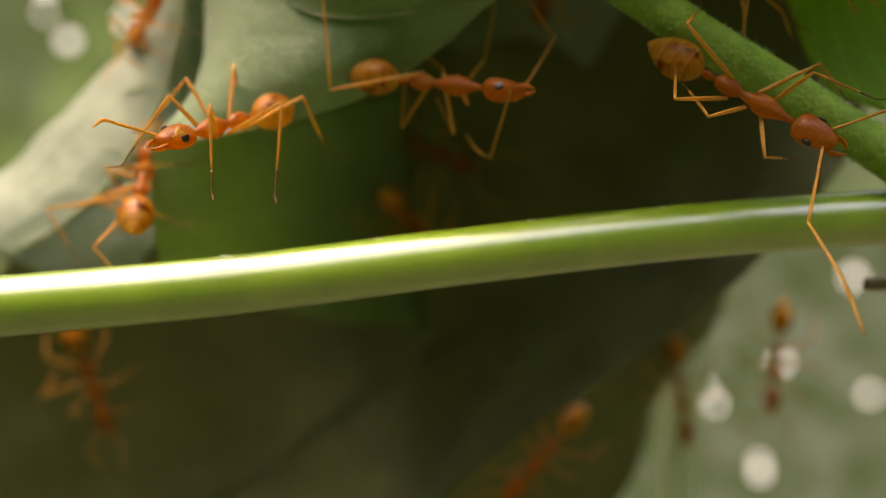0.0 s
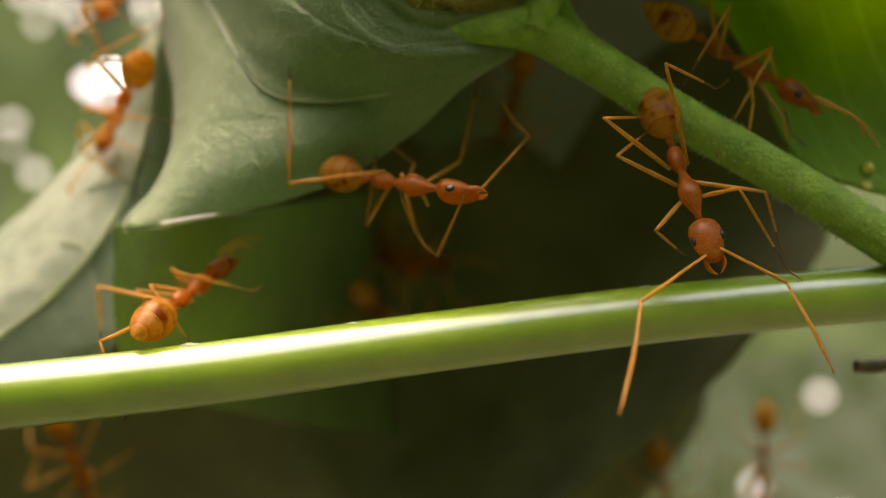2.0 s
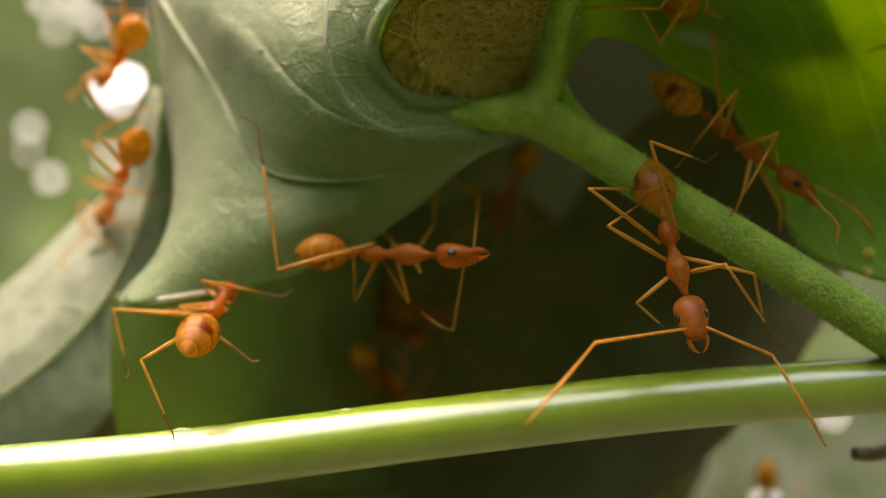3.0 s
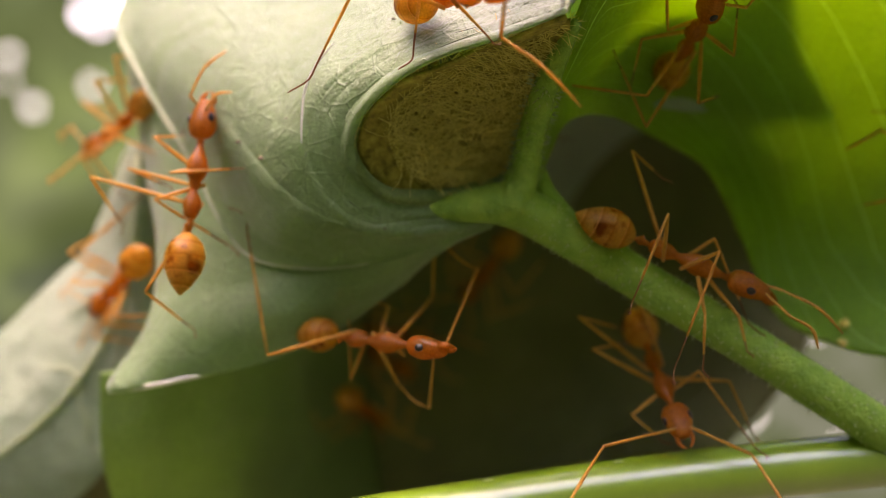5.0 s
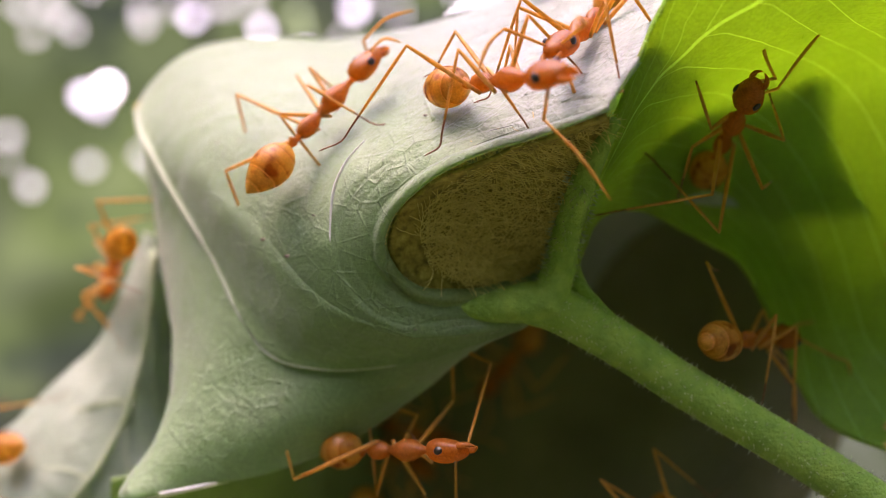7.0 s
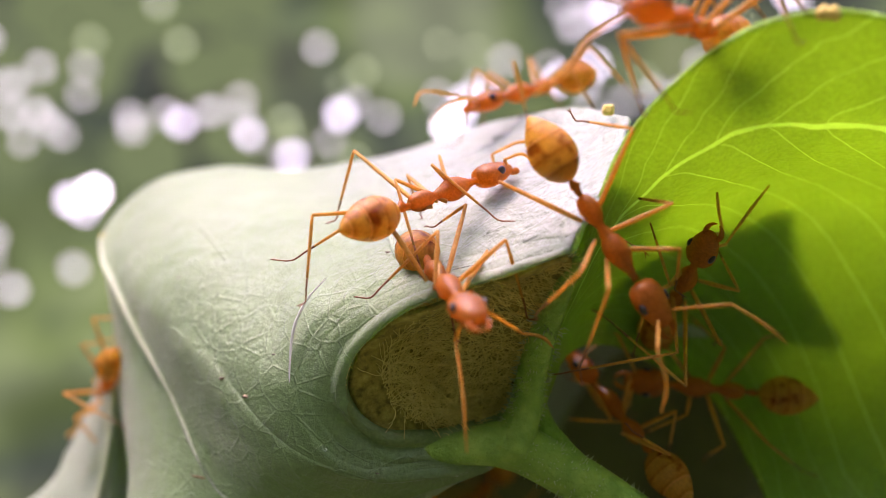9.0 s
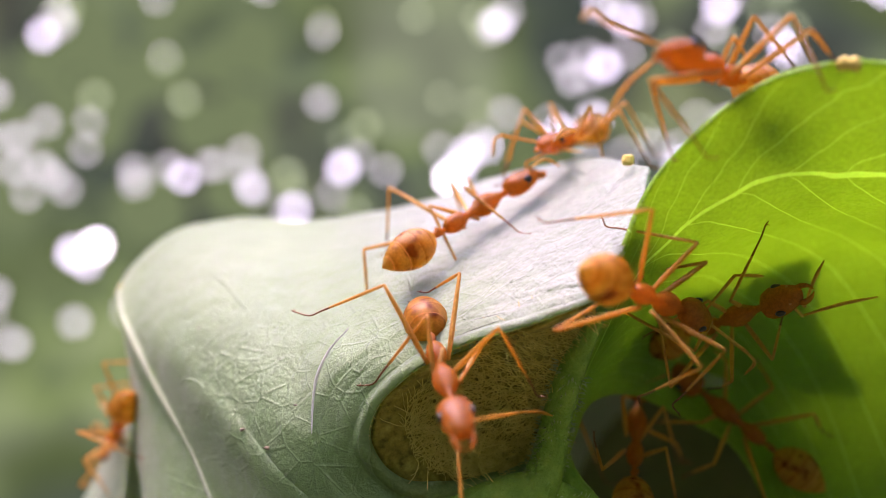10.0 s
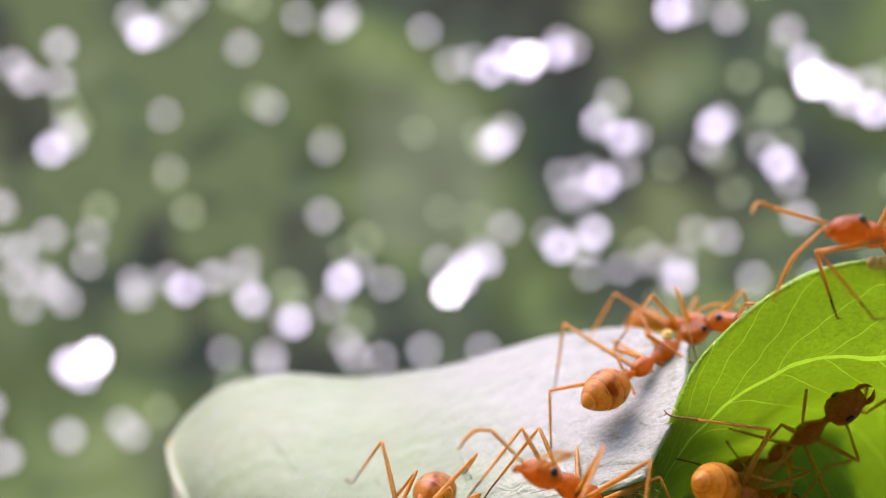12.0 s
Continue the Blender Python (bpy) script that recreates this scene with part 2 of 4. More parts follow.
def spline(points, n):
    """n points along a Catmull-Rom curve through points."""
    p = np.array(points, float)
    gap = np.linalg.norm(np.diff(p, axis=0), axis=1) + 1e-6
    slope = np.diff(p, axis=0) / gap[:, None]
    tan = np.empty_like(p)
    tan[0], tan[-1] = slope[0], slope[-1]
    tan[1:-1] = (slope[:-1] * gap[1:, None] + slope[1:] * gap[:-1, None]) / (gap[1:] + gap[:-1])[:, None]
    out = []
    for u in np.linspace(0, len(points) - 1, n):
        i = min(int(u), len(points) - 2)
        f = u - i
        h = gap[i]
        out.append((2 * f ** 3 - 3 * f * f + 1) * p[i] + (f ** 3 - 2 * f * f + f) * h * tan[i]
                   + (3 * f * f - 2 * f ** 3) * p[i + 1] + (f ** 3 - f * f) * h * tan[i + 1])
    return np.array(out)


def loft_grid(curves, nu, nv):
    """A smooth grid of nv x nu points through section curves."""
    secs = [spline(c, nu) for c in curves]
    return np.array([spline([s[i] for s in secs], nv) for i in range(nu)]).transpose(1, 0, 2)


def sheet(grid, thick, rough=0.0, seed=0.0):
    """A blade of some thickness on a grid of points, with gentle unevenness."""
    nv, nu, _ = grid.shape
    g = grid.copy()
    du = np.gradient(g, axis=1)
    dv = np.gradient(g, axis=0)
    nrm = np.cross(du, dv)
    nrm /= np.linalg.norm(nrm, axis=2, keepdims=True) + 1e-9
    if rough:
        for j in range(nv):
            for i in range(nu):
                g[j, i] += nrm[j, i] * rough * (noise.noise(Vector(g[j, i] * 0.25) + Vector((seed, 0, 0))) + 0.4 * noise.noise(Vector(g[j, i] * 0.9)))
    bm = bmesh.new()
    layers = []
    for s in (0.5, -0.5):
        layers.append([[bm.verts.new(g[j, i] + nrm[j, i] * thick * s) for i in range(nu)] for j in range(nv)])
    a, b = layers
    for j in range(nv - 1):
        for i in range(nu - 1):
            bm.faces.new((a[j][i], a[j][i + 1], a[j + 1][i + 1], a[j + 1][i]))
            bm.faces.new((b[j][i], b[j + 1][i], b[j + 1][i + 1], b[j][i + 1]))
    for j in range(nv - 1):
        for i in (0, nu - 1):
            bm.faces.new((a[j][i], a[j + 1][i], b[j + 1][i], b[j][i]))
    for i in range(nu - 1):
        for j in (0, nv - 1):
            bm.faces.new((a[j][i], a[j][i + 1], b[j][i + 1], b[j][i]))
    uv = bm.loops.layers.uv.new("uv")
    spot = {}
    for lay in layers:
        for j in range(nv):
            for i in range(nu):
                spot[lay[j][i]] = (i / (nu - 1), j / (nv - 1))
    for f in bm.faces:
        for loop in f.loops:
            loop[uv].uv = spot[loop.vert]
    return bm


def tube(points, radii, n=24, sides=10, bm=None, flat=1.0):
    """A round rod along a smooth curve, with radii spread along it and closed ends."""
    c = spline(points, n) if len(points) > 2 else np.array([np.array(points[0], float) + (np.array(points[1], float) - np.array(points[0], float)) * f for f in np.linspace(0, 1, n)])
    r = np.interp(np.linspace(0, 1, n), np.linspace(0, 1, len(radii)), radii)
    bm = bm or bmesh.new()
    tan = np.gradient(c, axis=0)
    side = np.array((0.31, 0.22, 0.92))
    rings = []
    for i in range(n):
        t = tan[i] / (np.linalg.norm(tan[i]) + 1e-9)
        side = side - t * side.dot(t)
        side /= np.linalg.norm(side) + 1e-9
        other = np.cross(t, side)
        rings.append([bm.verts.new(c[i] + r[i] * (math.cos(a) * side + flat * math.sin(a) * other)) for a in np.linspace(0, 2 * math.pi, sides, endpoint=False)])
    for p, q in zip(rings, rings[1:]):
        for k in range(sides):
            bm.faces.new((p[k], p[(k + 1) % sides], q[(k + 1) % sides], q[k]))
    bm.faces.new(rings[0])
    bm.faces.new(rings[-1][::-1])
    return bm


def lathe(profile, sides=16, bm=None, squash=1.0, bend=0.0):
    """A body of revolution along x from (x, radius) pairs."""
    bm = bm or bmesh.new()
    rings = []
    for x, r in profile:
        rings.append([bm.verts.new((x, r * math.cos(a), r * squash * math.sin(a) + bend * x * x)) for a in np.linspace(0, 2 * math.pi, sides, endpoint=False)])
    for p, q in zip(rings, rings[1:]):
        for k in range(sides):
            bm.faces.new((p[k], p[(k + 1) % sides], q[(k + 1) % sides], q[k]))
    bm.faces.new(rings[0])
    bm.faces.new(rings[-1][::-1])
    return bm


def empty(name, label, category, group=""):
    return tagged(new(name), label, category, group)


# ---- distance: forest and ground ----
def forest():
    n = Nodes("glowing_forest")
    # The wall glows by itself; lit and dark patches are in its emitted colour.
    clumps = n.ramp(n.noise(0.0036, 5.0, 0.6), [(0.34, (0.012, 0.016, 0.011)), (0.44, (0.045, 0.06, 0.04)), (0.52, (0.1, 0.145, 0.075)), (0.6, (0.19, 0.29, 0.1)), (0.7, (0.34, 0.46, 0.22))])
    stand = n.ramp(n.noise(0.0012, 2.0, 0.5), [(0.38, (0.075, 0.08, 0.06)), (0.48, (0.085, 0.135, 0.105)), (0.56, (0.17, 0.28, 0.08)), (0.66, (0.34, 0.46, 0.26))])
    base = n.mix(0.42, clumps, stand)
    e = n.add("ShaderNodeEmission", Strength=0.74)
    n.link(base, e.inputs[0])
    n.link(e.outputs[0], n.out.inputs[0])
    bm = bmesh.new()
    rings = []
    for z, r in ((-900, 2600), (-300, 2700), (500, 2800), (1300, 2700), (2000, 2300), (2050, 2250)):
        rings.append([bm.verts.new((r * math.cos(a), r * math.sin(a), z)) for a in np.linspace(0, 2 * math.pi, 48, endpoint=False)])
    for p, q in zip(rings, rings[1:]):
        for k in range(48):
            bm.faces.new((p[k], p[(k + 1) % 48], q[(k + 1) % 48], q[k]))
    wall = tagged(part("backdrop", bm, n.mat), "glowing backdrop of blurred dark green forest far behind the nest", "forest", kind="structure")
    g = bmesh.new()
    bmesh.ops.create_circle(g, cap_ends=True, segments=48, radius=2620)
    bmesh.ops.translate(g, vec=(0, 0, -895), verts=g.verts)
    tagged(part("ground", g, plain_material("forest_floor", [(0.3, (0.03, 0.03, 0.015)), (0.7, (0.08, 0.09, 0.04))], 0.01, 0.9)),
           "dark leaf-littered forest floor", "ground", kind="structure")
    return wall


# glowing discs for gaps of sky between the far leaves: a place in millimetres, then size and brightness
GAPS_BRIGHT = [(329.6, 2500.0, 1584.7), (1212.2, 2500.0, 1511.4), (-892.2, 2500.0, 632.4), (77.6, 2500.0, 822.0)]
GAPS_MID = [(-665.3, 2500.0, 829.5), (-474.5, 2500.0, 796.6), (-353.8, 2500.0, 734.5), (-221.6, 2500.0, 855.1), (225.6, 2500.0, 1301.2), (535.7, 2500.0, 1369.6), (530.9, 2500.0, 1163.5), (495.8, 2500.0, 1002.3), (395.3, 2500.0, 958.5), (886.9, 2500.0, 1352.5), (1069.5, 2500.0, 1230.6), (1390.6, 2500.0, 1413.8), (729.5, 2500.0, 864.8), (-1094.8, 2500.0, 1262.3), (-869.0, 2500.0, 1665.6), (418.5, 2500.0, 1605.7), (214.6, 2500.0, 1543.6), (183.1, 2500.0, 915.0), (600.3, 2500.0, 1312.7), (1297.7, 2500.0, 1492.1), (795.3, 2500.0, 1764.5)]
GAPS_FAINT = [(-772.4, 2500.0, 1380.5), (-557.6, 2500.0, 1617.6), (5.8, 2500.0, 1679.8), (-287.5, 2500.0, 1270.3), (-287.7, 2500.0, 1052.7), (-208.4, 2500.0, 674.8), (6.1, 2500.0, 650.8), (169.4, 2500.0, 650.7), (-1025.1, 2500.0, 829.1), (-408.8, 2500.0, 603.7), (-1143.6, 2500.0, 946.4), (-1250.0, 2500.0, 1551.8), (1157.4, 2500.0, 1694.5), (1105.2, 2500.0, 1057.3), (-933.4, 2500.0, 421.7), (-796.8, 2500.0, 812.8), (-796.1, 2500.0, 451.2), (-1155.4, 2500.0, 502.4), (-1092.3, 2500.0, 365.2), (1015.8, 2500.0, -229.5), (1074.4, 2500.0, -547.3), (662.7, 2500.0, -579.6), (838.8, 2500.0, -460.7), (789.2, 2500.0, -738.9), (631.2, 2500.0, -541.8), (831.6, 2500.0, -468.5), (790.3, 2500.0, -769.9), (206.1, 2500.0, -847.1), (-1134.6, 2500.0, 942.8), (-1060.6, 2500.0, 859.8), (-943.6, 2500.0, 909.7), (-1218.3, 2500.0, 1079.3), (-990.3, 2500.0, 794.6), (-1094.8, 2500.0, 778.4), (-1063.9, 2500.0, 993.7), (-938.4, 2500.0, 994.1), (-1137.6, 2500.0, 859.7), (-1214.9, 2500.0, 959.4), (-1201.5, 2500.0, 1501.5), (-1117.4, 2500.0, 1620.1), (-249.8, 2500.0, 1729.6), (-389.0, 2500.0, 1728.2), (-766.3, 2500.0, 425.0), (-412.6, 2500.0, 635.9), (-185.2, 2500.0, 635.8), (1124.6, 2500.0, 863.3), (948.3, 2500.0, 863.0), (724.8, 2500.0, 862.7), (436.8, 2500.0, 1121.0)]

# wide glowing patches added to brighten the low background; no sky shows there
WIDE_GLOW = [(707.0, 2500.0, -341.4), (975.7, 2500.0, -336.1), (763.1, 2500.0, -646.7), (1018.6, 2500.0, -640.7), (497.5, 2500.0, -870.9), (801.4, 2500.0, -863.0), (1081.6, 2500.0, -464.8)]


def glow_material(power, tint):
    n = Nodes("far_glow")
    e = n.add("ShaderNodeEmission", Strength=power)
    e.inputs[0].default_value = tint
    n.link(e.outputs[0], n.out.inputs[0])
    return n.mat


def far_glows(forest_wall):
    """Ragged glowing discs before the forest: small openings onto the sky, and added patches of glowing green, each one
    of its own.
    """
    rng = random.Random(12)
    sets = [(p, 17, "bright") for p in GAPS_BRIGHT] + [(p, 15, "mid") for p in GAPS_MID] + [(p, 14, "faint") for p in GAPS_FAINT]
    for p in GAPS_BRIGHT:
        for _ in range(2):
            sets.append(((p[0] + rng.gauss(0, 45), p[1], p[2] + rng.gauss(0, 40)), 15, "mid"))
    for p in GAPS_MID:
        for _ in range(2):
            sets.append(((p[0] + rng.gauss(0, 50), p[1], p[2] + rng.gauss(0, 50)), 13, "faint"))
    # Scattered discs: faint sky, and leaf green that glows by itself.
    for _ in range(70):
        sets.append(((rng.uniform(-1400, 1500), 2500, rng.uniform(350, 1900)), rng.uniform(11, 15), "faint" if rng.random() < 0.35 else "leaf_glow"))
    # Soft green glow added to lighten the forest's left side.
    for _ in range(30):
        sets.append(((rng.uniform(-1300, -450), 2500, rng.uniform(650, 1900)), rng.uniform(60, 105), "green_glow"))
    look_of = {"bright": glow_material(11.0, (0.92, 0.94, 1.0, 1)), "mid": glow_material(4.6, (0.84, 0.84, 1.0, 1)), "faint": glow_material(2.1, (0.84, 0.88, 0.9, 1)),
               "leaf_glow": glow_material(1.3, (0.6, 0.8, 0.45, 1)), "green_glow": glow_material(0.2, (0.52, 0.78, 0.34, 1)), "wide": None}
    # Sunlight on the far leaves is put in as emission.
    wide = Nodes("glowing_far_leaves")
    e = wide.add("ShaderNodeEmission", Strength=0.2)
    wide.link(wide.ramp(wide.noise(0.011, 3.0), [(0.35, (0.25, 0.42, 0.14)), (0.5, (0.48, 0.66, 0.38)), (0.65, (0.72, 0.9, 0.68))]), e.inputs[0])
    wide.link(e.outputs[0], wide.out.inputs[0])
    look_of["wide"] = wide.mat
    sets += [(p, 230, "wide") for p in WIDE_GLOW]
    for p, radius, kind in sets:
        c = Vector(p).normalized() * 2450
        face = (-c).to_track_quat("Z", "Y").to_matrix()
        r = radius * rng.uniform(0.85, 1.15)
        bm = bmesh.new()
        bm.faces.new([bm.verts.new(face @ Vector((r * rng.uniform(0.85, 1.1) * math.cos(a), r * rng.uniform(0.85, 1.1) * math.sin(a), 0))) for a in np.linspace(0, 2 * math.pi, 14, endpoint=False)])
        part("far_glow", bm, look_of[kind], forest_wall, at=tuple(c))


far_glows(forest())


# ---- the nest ----
NEST = empty("leaf_nest", "pale green rolled leaf nest with a silk-filled oval mouth", "ant nest")
RIM = [(2.1, -7.0, 8.0), (-0.2, -5.8, 7.3), (-2.6, -5.0, 6.7), (-5.1, -3.9, 5.4), (-6.2, -3.0, 4.3), (-6.5, -2.5, 3.3), (-6.3, -2.1, 2.5), (-5.8, -1.7, 1.8), (-5.0, -1.4, 1.3), (-3.9, -1.1, 1.2), (-2.4, -0.7, 1.3), (-0.6, -0.1, 1.9), (0.2, 0.2, 2.3)]
LIP = [(2.6, -6.6, 8.9), (-0.3, -4.6, 8.8), (-3.2, -3.4, 8.2), (-6.1, -2.5, 7.2), (-8.1, -1.9, 5.8), (-8.8, -1.6, 4.2), (-9.0, -1.5, 3.0), (-8.6, -1.4, 1.8), (-7.6, -1.3, 0.5), (-5.7, -1.1, -0.4), (-3.7, -0.9, -0.4), (-1.1, -0.4, 0.0), (0.0, -0.1, 1.2)]
MID = [(4.0, -6.0, 10.9), (1.8, -3.0, 11.6), (-2.2, 0.0, 11.8), (-5.5, 1.2, 11.0), (-9.2, 3.02, 10.26), (-11.41, 2.4, 9.21), (-13.0, 2.0, 8.15), (-13.79, 1.8, 6.35), (-12.71, 0.6, 4.4), (-10.0, -0.8, 1.4), (-7.6, -1.2, -0.2), (-3.2, -0.9, 0.3), (-0.0, 0.0, 0.6)]
OUT = [(5.6, -3.0, 14.6), (4.0, 2.0, 16.7), (0.5, 6.0, 17.3), (-4.9, 9.0, 16.4), (-10.8, 11.0, 16.1), (-15.6, 12.5, 16.6), (-19.2, 12.5, 15.6), (-21.3, 11.1, 12.4), (-19.51, 7.8, 9.09), (-15.24, 4.0, 3.22), (-11.85, 1.9, -1.6), (-6.43, 0.7, -1.94), (-0.26, 0.1, -0.12)]


def ridged(grid, ridges):
    """Raises low ridges that run round the mouth."""
    nv = grid.shape[0]
    nrm = np.cross(np.gradient(grid, axis=1), np.gradient(grid, axis=0))
    nrm /= np.linalg.norm(nrm, axis=2, keepdims=True) + 1e-9
    sign = np.sign(-nrm[:, :, 1:2].mean())
    for at, wide, high in ridges:
        lift = high * np.exp(-((np.linspace(0, 1, nv) - at) / wide) ** 2)
        grid = grid + sign * nrm * lift[:, None, None]
    return grid


def eased(grid, rounds, first):
    """Relaxes a grid towards an even sheet, its borders and its first rows held."""
    hold = np.clip((np.linspace(0, 1, grid.shape[0])[1:-1] - first) / 0.15, 0, 1)[:, None, None]
    for _ in range(rounds):
        mean = (grid[:-2, 1:-1] + grid[2:, 1:-1] + grid[1:-1, :-2] + grid[1:-1, 2:]) / 4
        grid[1:-1, 1:-1] += hold * (mean - grid[1:-1, 1:-1])
    return grid


NEST_GRID = ridged(eased(loft_grid([RIM, LIP, MID, OUT], 150, 110), 40, 0.3), [(0.03, 0.025, 0.12), (0.085, 0.008, -0.022), (0.12, 0.008, 0.016), (0.15, 0.025, 0.03), (0.19, 0.007, -0.018), (0.27, 0.008, -0.016), (0.31, 0.03, 0.04)])
part("outer_layer", sheet(NEST_GRID, 0.25, 0.12), M_NEST, NEST)
part("edge_vein", tube([NEST_GRID[-1, k] + np.array((0, -0.06, 0)) for k in range(88, 146, 6)], [0.16, 0.2, 0.2, 0.12, 0.06, 0.03], 60, 8), M_VEIN, NEST, "whitish raised edge vein")
part("mouth_rim", tube([NEST_GRID[1, k] + np.array((0, 0.1, 0)) for k in range(56, 140, 7)], [0.1, 0.26, 0.34, 0.38, 0.3], 60, 10), M_INNER, NEST, "thick rounded green lip of the mouth")
# White tube stands in for the bright highlight along the lip's crease.
part("crease_glint", tube([(-7.4, -2.8, 7.7), (-8.2, -2.3, 6.9), (-8.7, -2.1, 5.9), (-8.9, -1.9, 4.5), (-8.9, -1.8, 3.4), (-8.7, -1.7, 2.4)], [0.02, 0.05, 0.07, 0.05, 0.03, 0.015], 40, 8), M_WHITE, NEST, "white glint painted along the leaf's crease")
FORK_LINE = [(2.3, -6.2, 8.2), (2.3, -6.0, 8.0), (2.2, -5.4, 7.6), (2.2, -4.7, 7.2), (2.1, -4.0, 6.7), (2.0, -3.4, 6.2), (1.9, -2.8, 5.7), (1.8, -2.2, 5.2), (1.7, -1.5, 4.6), (1.6, -0.9, 4.1), (1.4, -0.3, 3.5), (1.1, 0.2, 3.0), (0.5, 0.3, 2.4)]


def silk():
    back = [np.array(RIM) + (0.1, 0.5, 0), (np.array(RIM) * 0.6 + np.array(FORK_LINE) * 0.4) + (0, 1.3, 0), np.array(FORK_LINE) + (0.2, 0.6, 0)]
    grid = loft_grid(back, 60, 30)
    part("silk_mat", sheet(grid, 0.2, 0.5, 3.0), M_SILK, NEST, "brownish yellow felted silk")
    rng = random.Random(5)
    bm = bmesh.new()
    for n in range(2600):
        long = n < 80
        j, i = (rng.randrange(8, 16), rng.randrange(14, 46)) if long else (rng.randrange(6, 27), rng.randrange(6, 54))
        at = grid[j, i] + np.array((0, -rng.uniform(0.2, 0.8), 0))
        a = rng.gauss(0.6, 0.8)
        line = [tuple(at)]
        for _ in range(5):
            a += rng.gauss(0, 0.1 if long else 0.3)
            at = at + np.array((math.cos(a), rng.gauss(-0.05 if long else 0.0, 0.12 if long else 0.25), math.sin(a))) * rng.uniform(0.16, 0.3) * (2.0 if long else 1.0)
            line.append(tuple(at))
        r = rng.uniform(0.02, 0.028) if long else rng.uniform(0.011, 0.021)
        tube(line, [r, r], 8, 3, bm)
    tagged(part("silk_thread", bm, M_FIBRE, NEST, "fine tangled yellowish threads"), kind="stuff")


silk()
# Unseen sheet carrying the nest backwards, added to keep sun out of the hollow.
BRIM = [(20.0, 22.0, 8.0), (10.0, 12.0, 12.0), *OUT[2:8]]
BACK = [[(x, y + dy, z + dz) for x, y, z in BRIM] for dy, dz in ((0.3, -0.2), (7, -0.8), (15, -5), (22, -16))]
part("unseen_back", sheet(loft_grid(BACK, 60, 40), 0.25, 0.2), M_NEST, NEST)
# Unseen wall added on the left to keep the hollow dark.
SIDE = [[(x, y, z) for y in (14.0, 24.0, 35.0)] for x, z in ((-19.0, 9.5), (-18.5, -5.0), (-17.5, -12.0), (-16.0, -17.0))]
part("unseen_side", sheet(loft_grid(SIDE, 20, 30), 0.25, 0.3), M_NEST, NEST)
LOW_A = [(-20.8, 12.0, 12.3), (-17.33, 6.4, 6.04), (-15.11, 4.0, 2.89), (-13.67, 2.9, 0.77), (-12.02, 2.2, -1.04), (-10.47, 1.7, -1.66), (-8.51, 1.3, -1.84), (-6.4, 1.0, -1.71), (-4.74, 0.8, -1.37), (-2.27, 0.5, -0.43), (-0.4, -0.1, 0.1)]
LOW_M = [(-21.2, 12.2, 12.1), (-18.5, 7.0, 5.99), (-16.12, 4.6, 0.89), (-15.1, 3.0, -2.6), (-14.82, 2.2, -5.01), (-13.08, 1.9, -4.99), (-10.15, 1.6, -4.62), (-7.15, 1.6, -3.4), (-4.74, 1.5, -2.1), (-2.27, 1.0, -0.64), (-0.4, 0.0, 0.0)]
LOW_B = [(-21.8, 13.0, 12.1), (-19.2, 9.5, 3.1), (-17.77, 6.6, -1.33), (-17.66, 4.4, -5.37), (-18.94, 2.4, -8.13), (-15.96, 2.3, -7.64), (-11.39, 2.5, -6.69), (-7.89, 2.8, -5.14), (-4.72, 2.8, -2.97), (-2.29, 1.6, -0.82), (-0.4, 0.2, -0.1)]
part("lower_layer", sheet(eased(loft_grid([LOW_A, LOW_M, LOW_B], 90, 40), 60, 0.0), 0.25, 0.12), M_NEST, NEST)
part("torn_edge", tube(LOW_B[4:7], [0.14, 0.2, 0.12, 0.05], 30, 8), M_WHITE, NEST, "whitish torn leaf edge")
INNER_T = [(-20.3, 5.0, -7.6), (-17.8, 5.5, -7.3), (-15.3, 7.0, -7.0), (-12.5, 12.0, -5.8), (-8.0, 24.0, -3.2)]
INNER_M = [(-20.6, 6.0, -11.6), (-18.2, 6.5, -11.9), (-15.6, 9.0, -12.3), (-12.8, 15.0, -12.8), (-7.9, 26.0, -13.7)]
INNER_B = [(-21.2, 10.0, -16.2), (-18.6, 11.5, -17.0), (-15.6, 14.5, -18.0), (-12.0, 19.5, -19.5), (-6.8, 27.0, -21.0)]
part("inner_layer", sheet(loft_grid([INNER_T, INNER_M, INNER_B], 50, 40), 0.25, 0.15), M_INNER, NEST)

# pale lobe that hangs behind the nest
def leaf_vein(grid, start, end, radius, sag, parent, material, lift=0.1):
    """A raised vein lying on a blade between two places of its grid (shares of height and width)."""
    nv, nu, _ = grid.shape
    pts = []
    for f in np.linspace(0, 1, 8):
        v = start[0] + (end[0] - start[0]) * f + sag * math.sin(math.pi * f)
        u = start[1] + (end[1] - start[1]) * f
        pts.append(grid[int(round(min(max(v, 0), 1) * (nv - 1))), int(round(min(max(u, 0), 1) * (nu - 1)))] + np.array((0, -lift, 0)))
    part("vein", tube(pts, [radius, radius * 0.8, radius * 0.4], 24, 6), material, parent)


LOBE = empty("pale_leaf", "pale whitish green leaf hanging behind the nest", "leaf")
LOBE_GRID = loft_grid([
    [(-22.1, 15.0, 5.5), (-24.3, 15.0, -0.9), (-28.4, 15.5, -4.8), (-32.5, 16.0, -8.5), (-38.1, 17.0, -11.5)],
    [(-20.6, 12.5, 4.8), (-21.0, 11.5, -2.2), (-23.2, 11.0, -7.4), (-26.8, 11.0, -11.3), (-31.9, 12.0, -14.5)],
    [(-20.2, 14.0, 3.6), (-19.7, 12.5, -5.3), (-20.5, 11.0, -10.4), (-22.4, 11.0, -14.3), (-26.3, 12.0, -17.5)]], 50, 40)
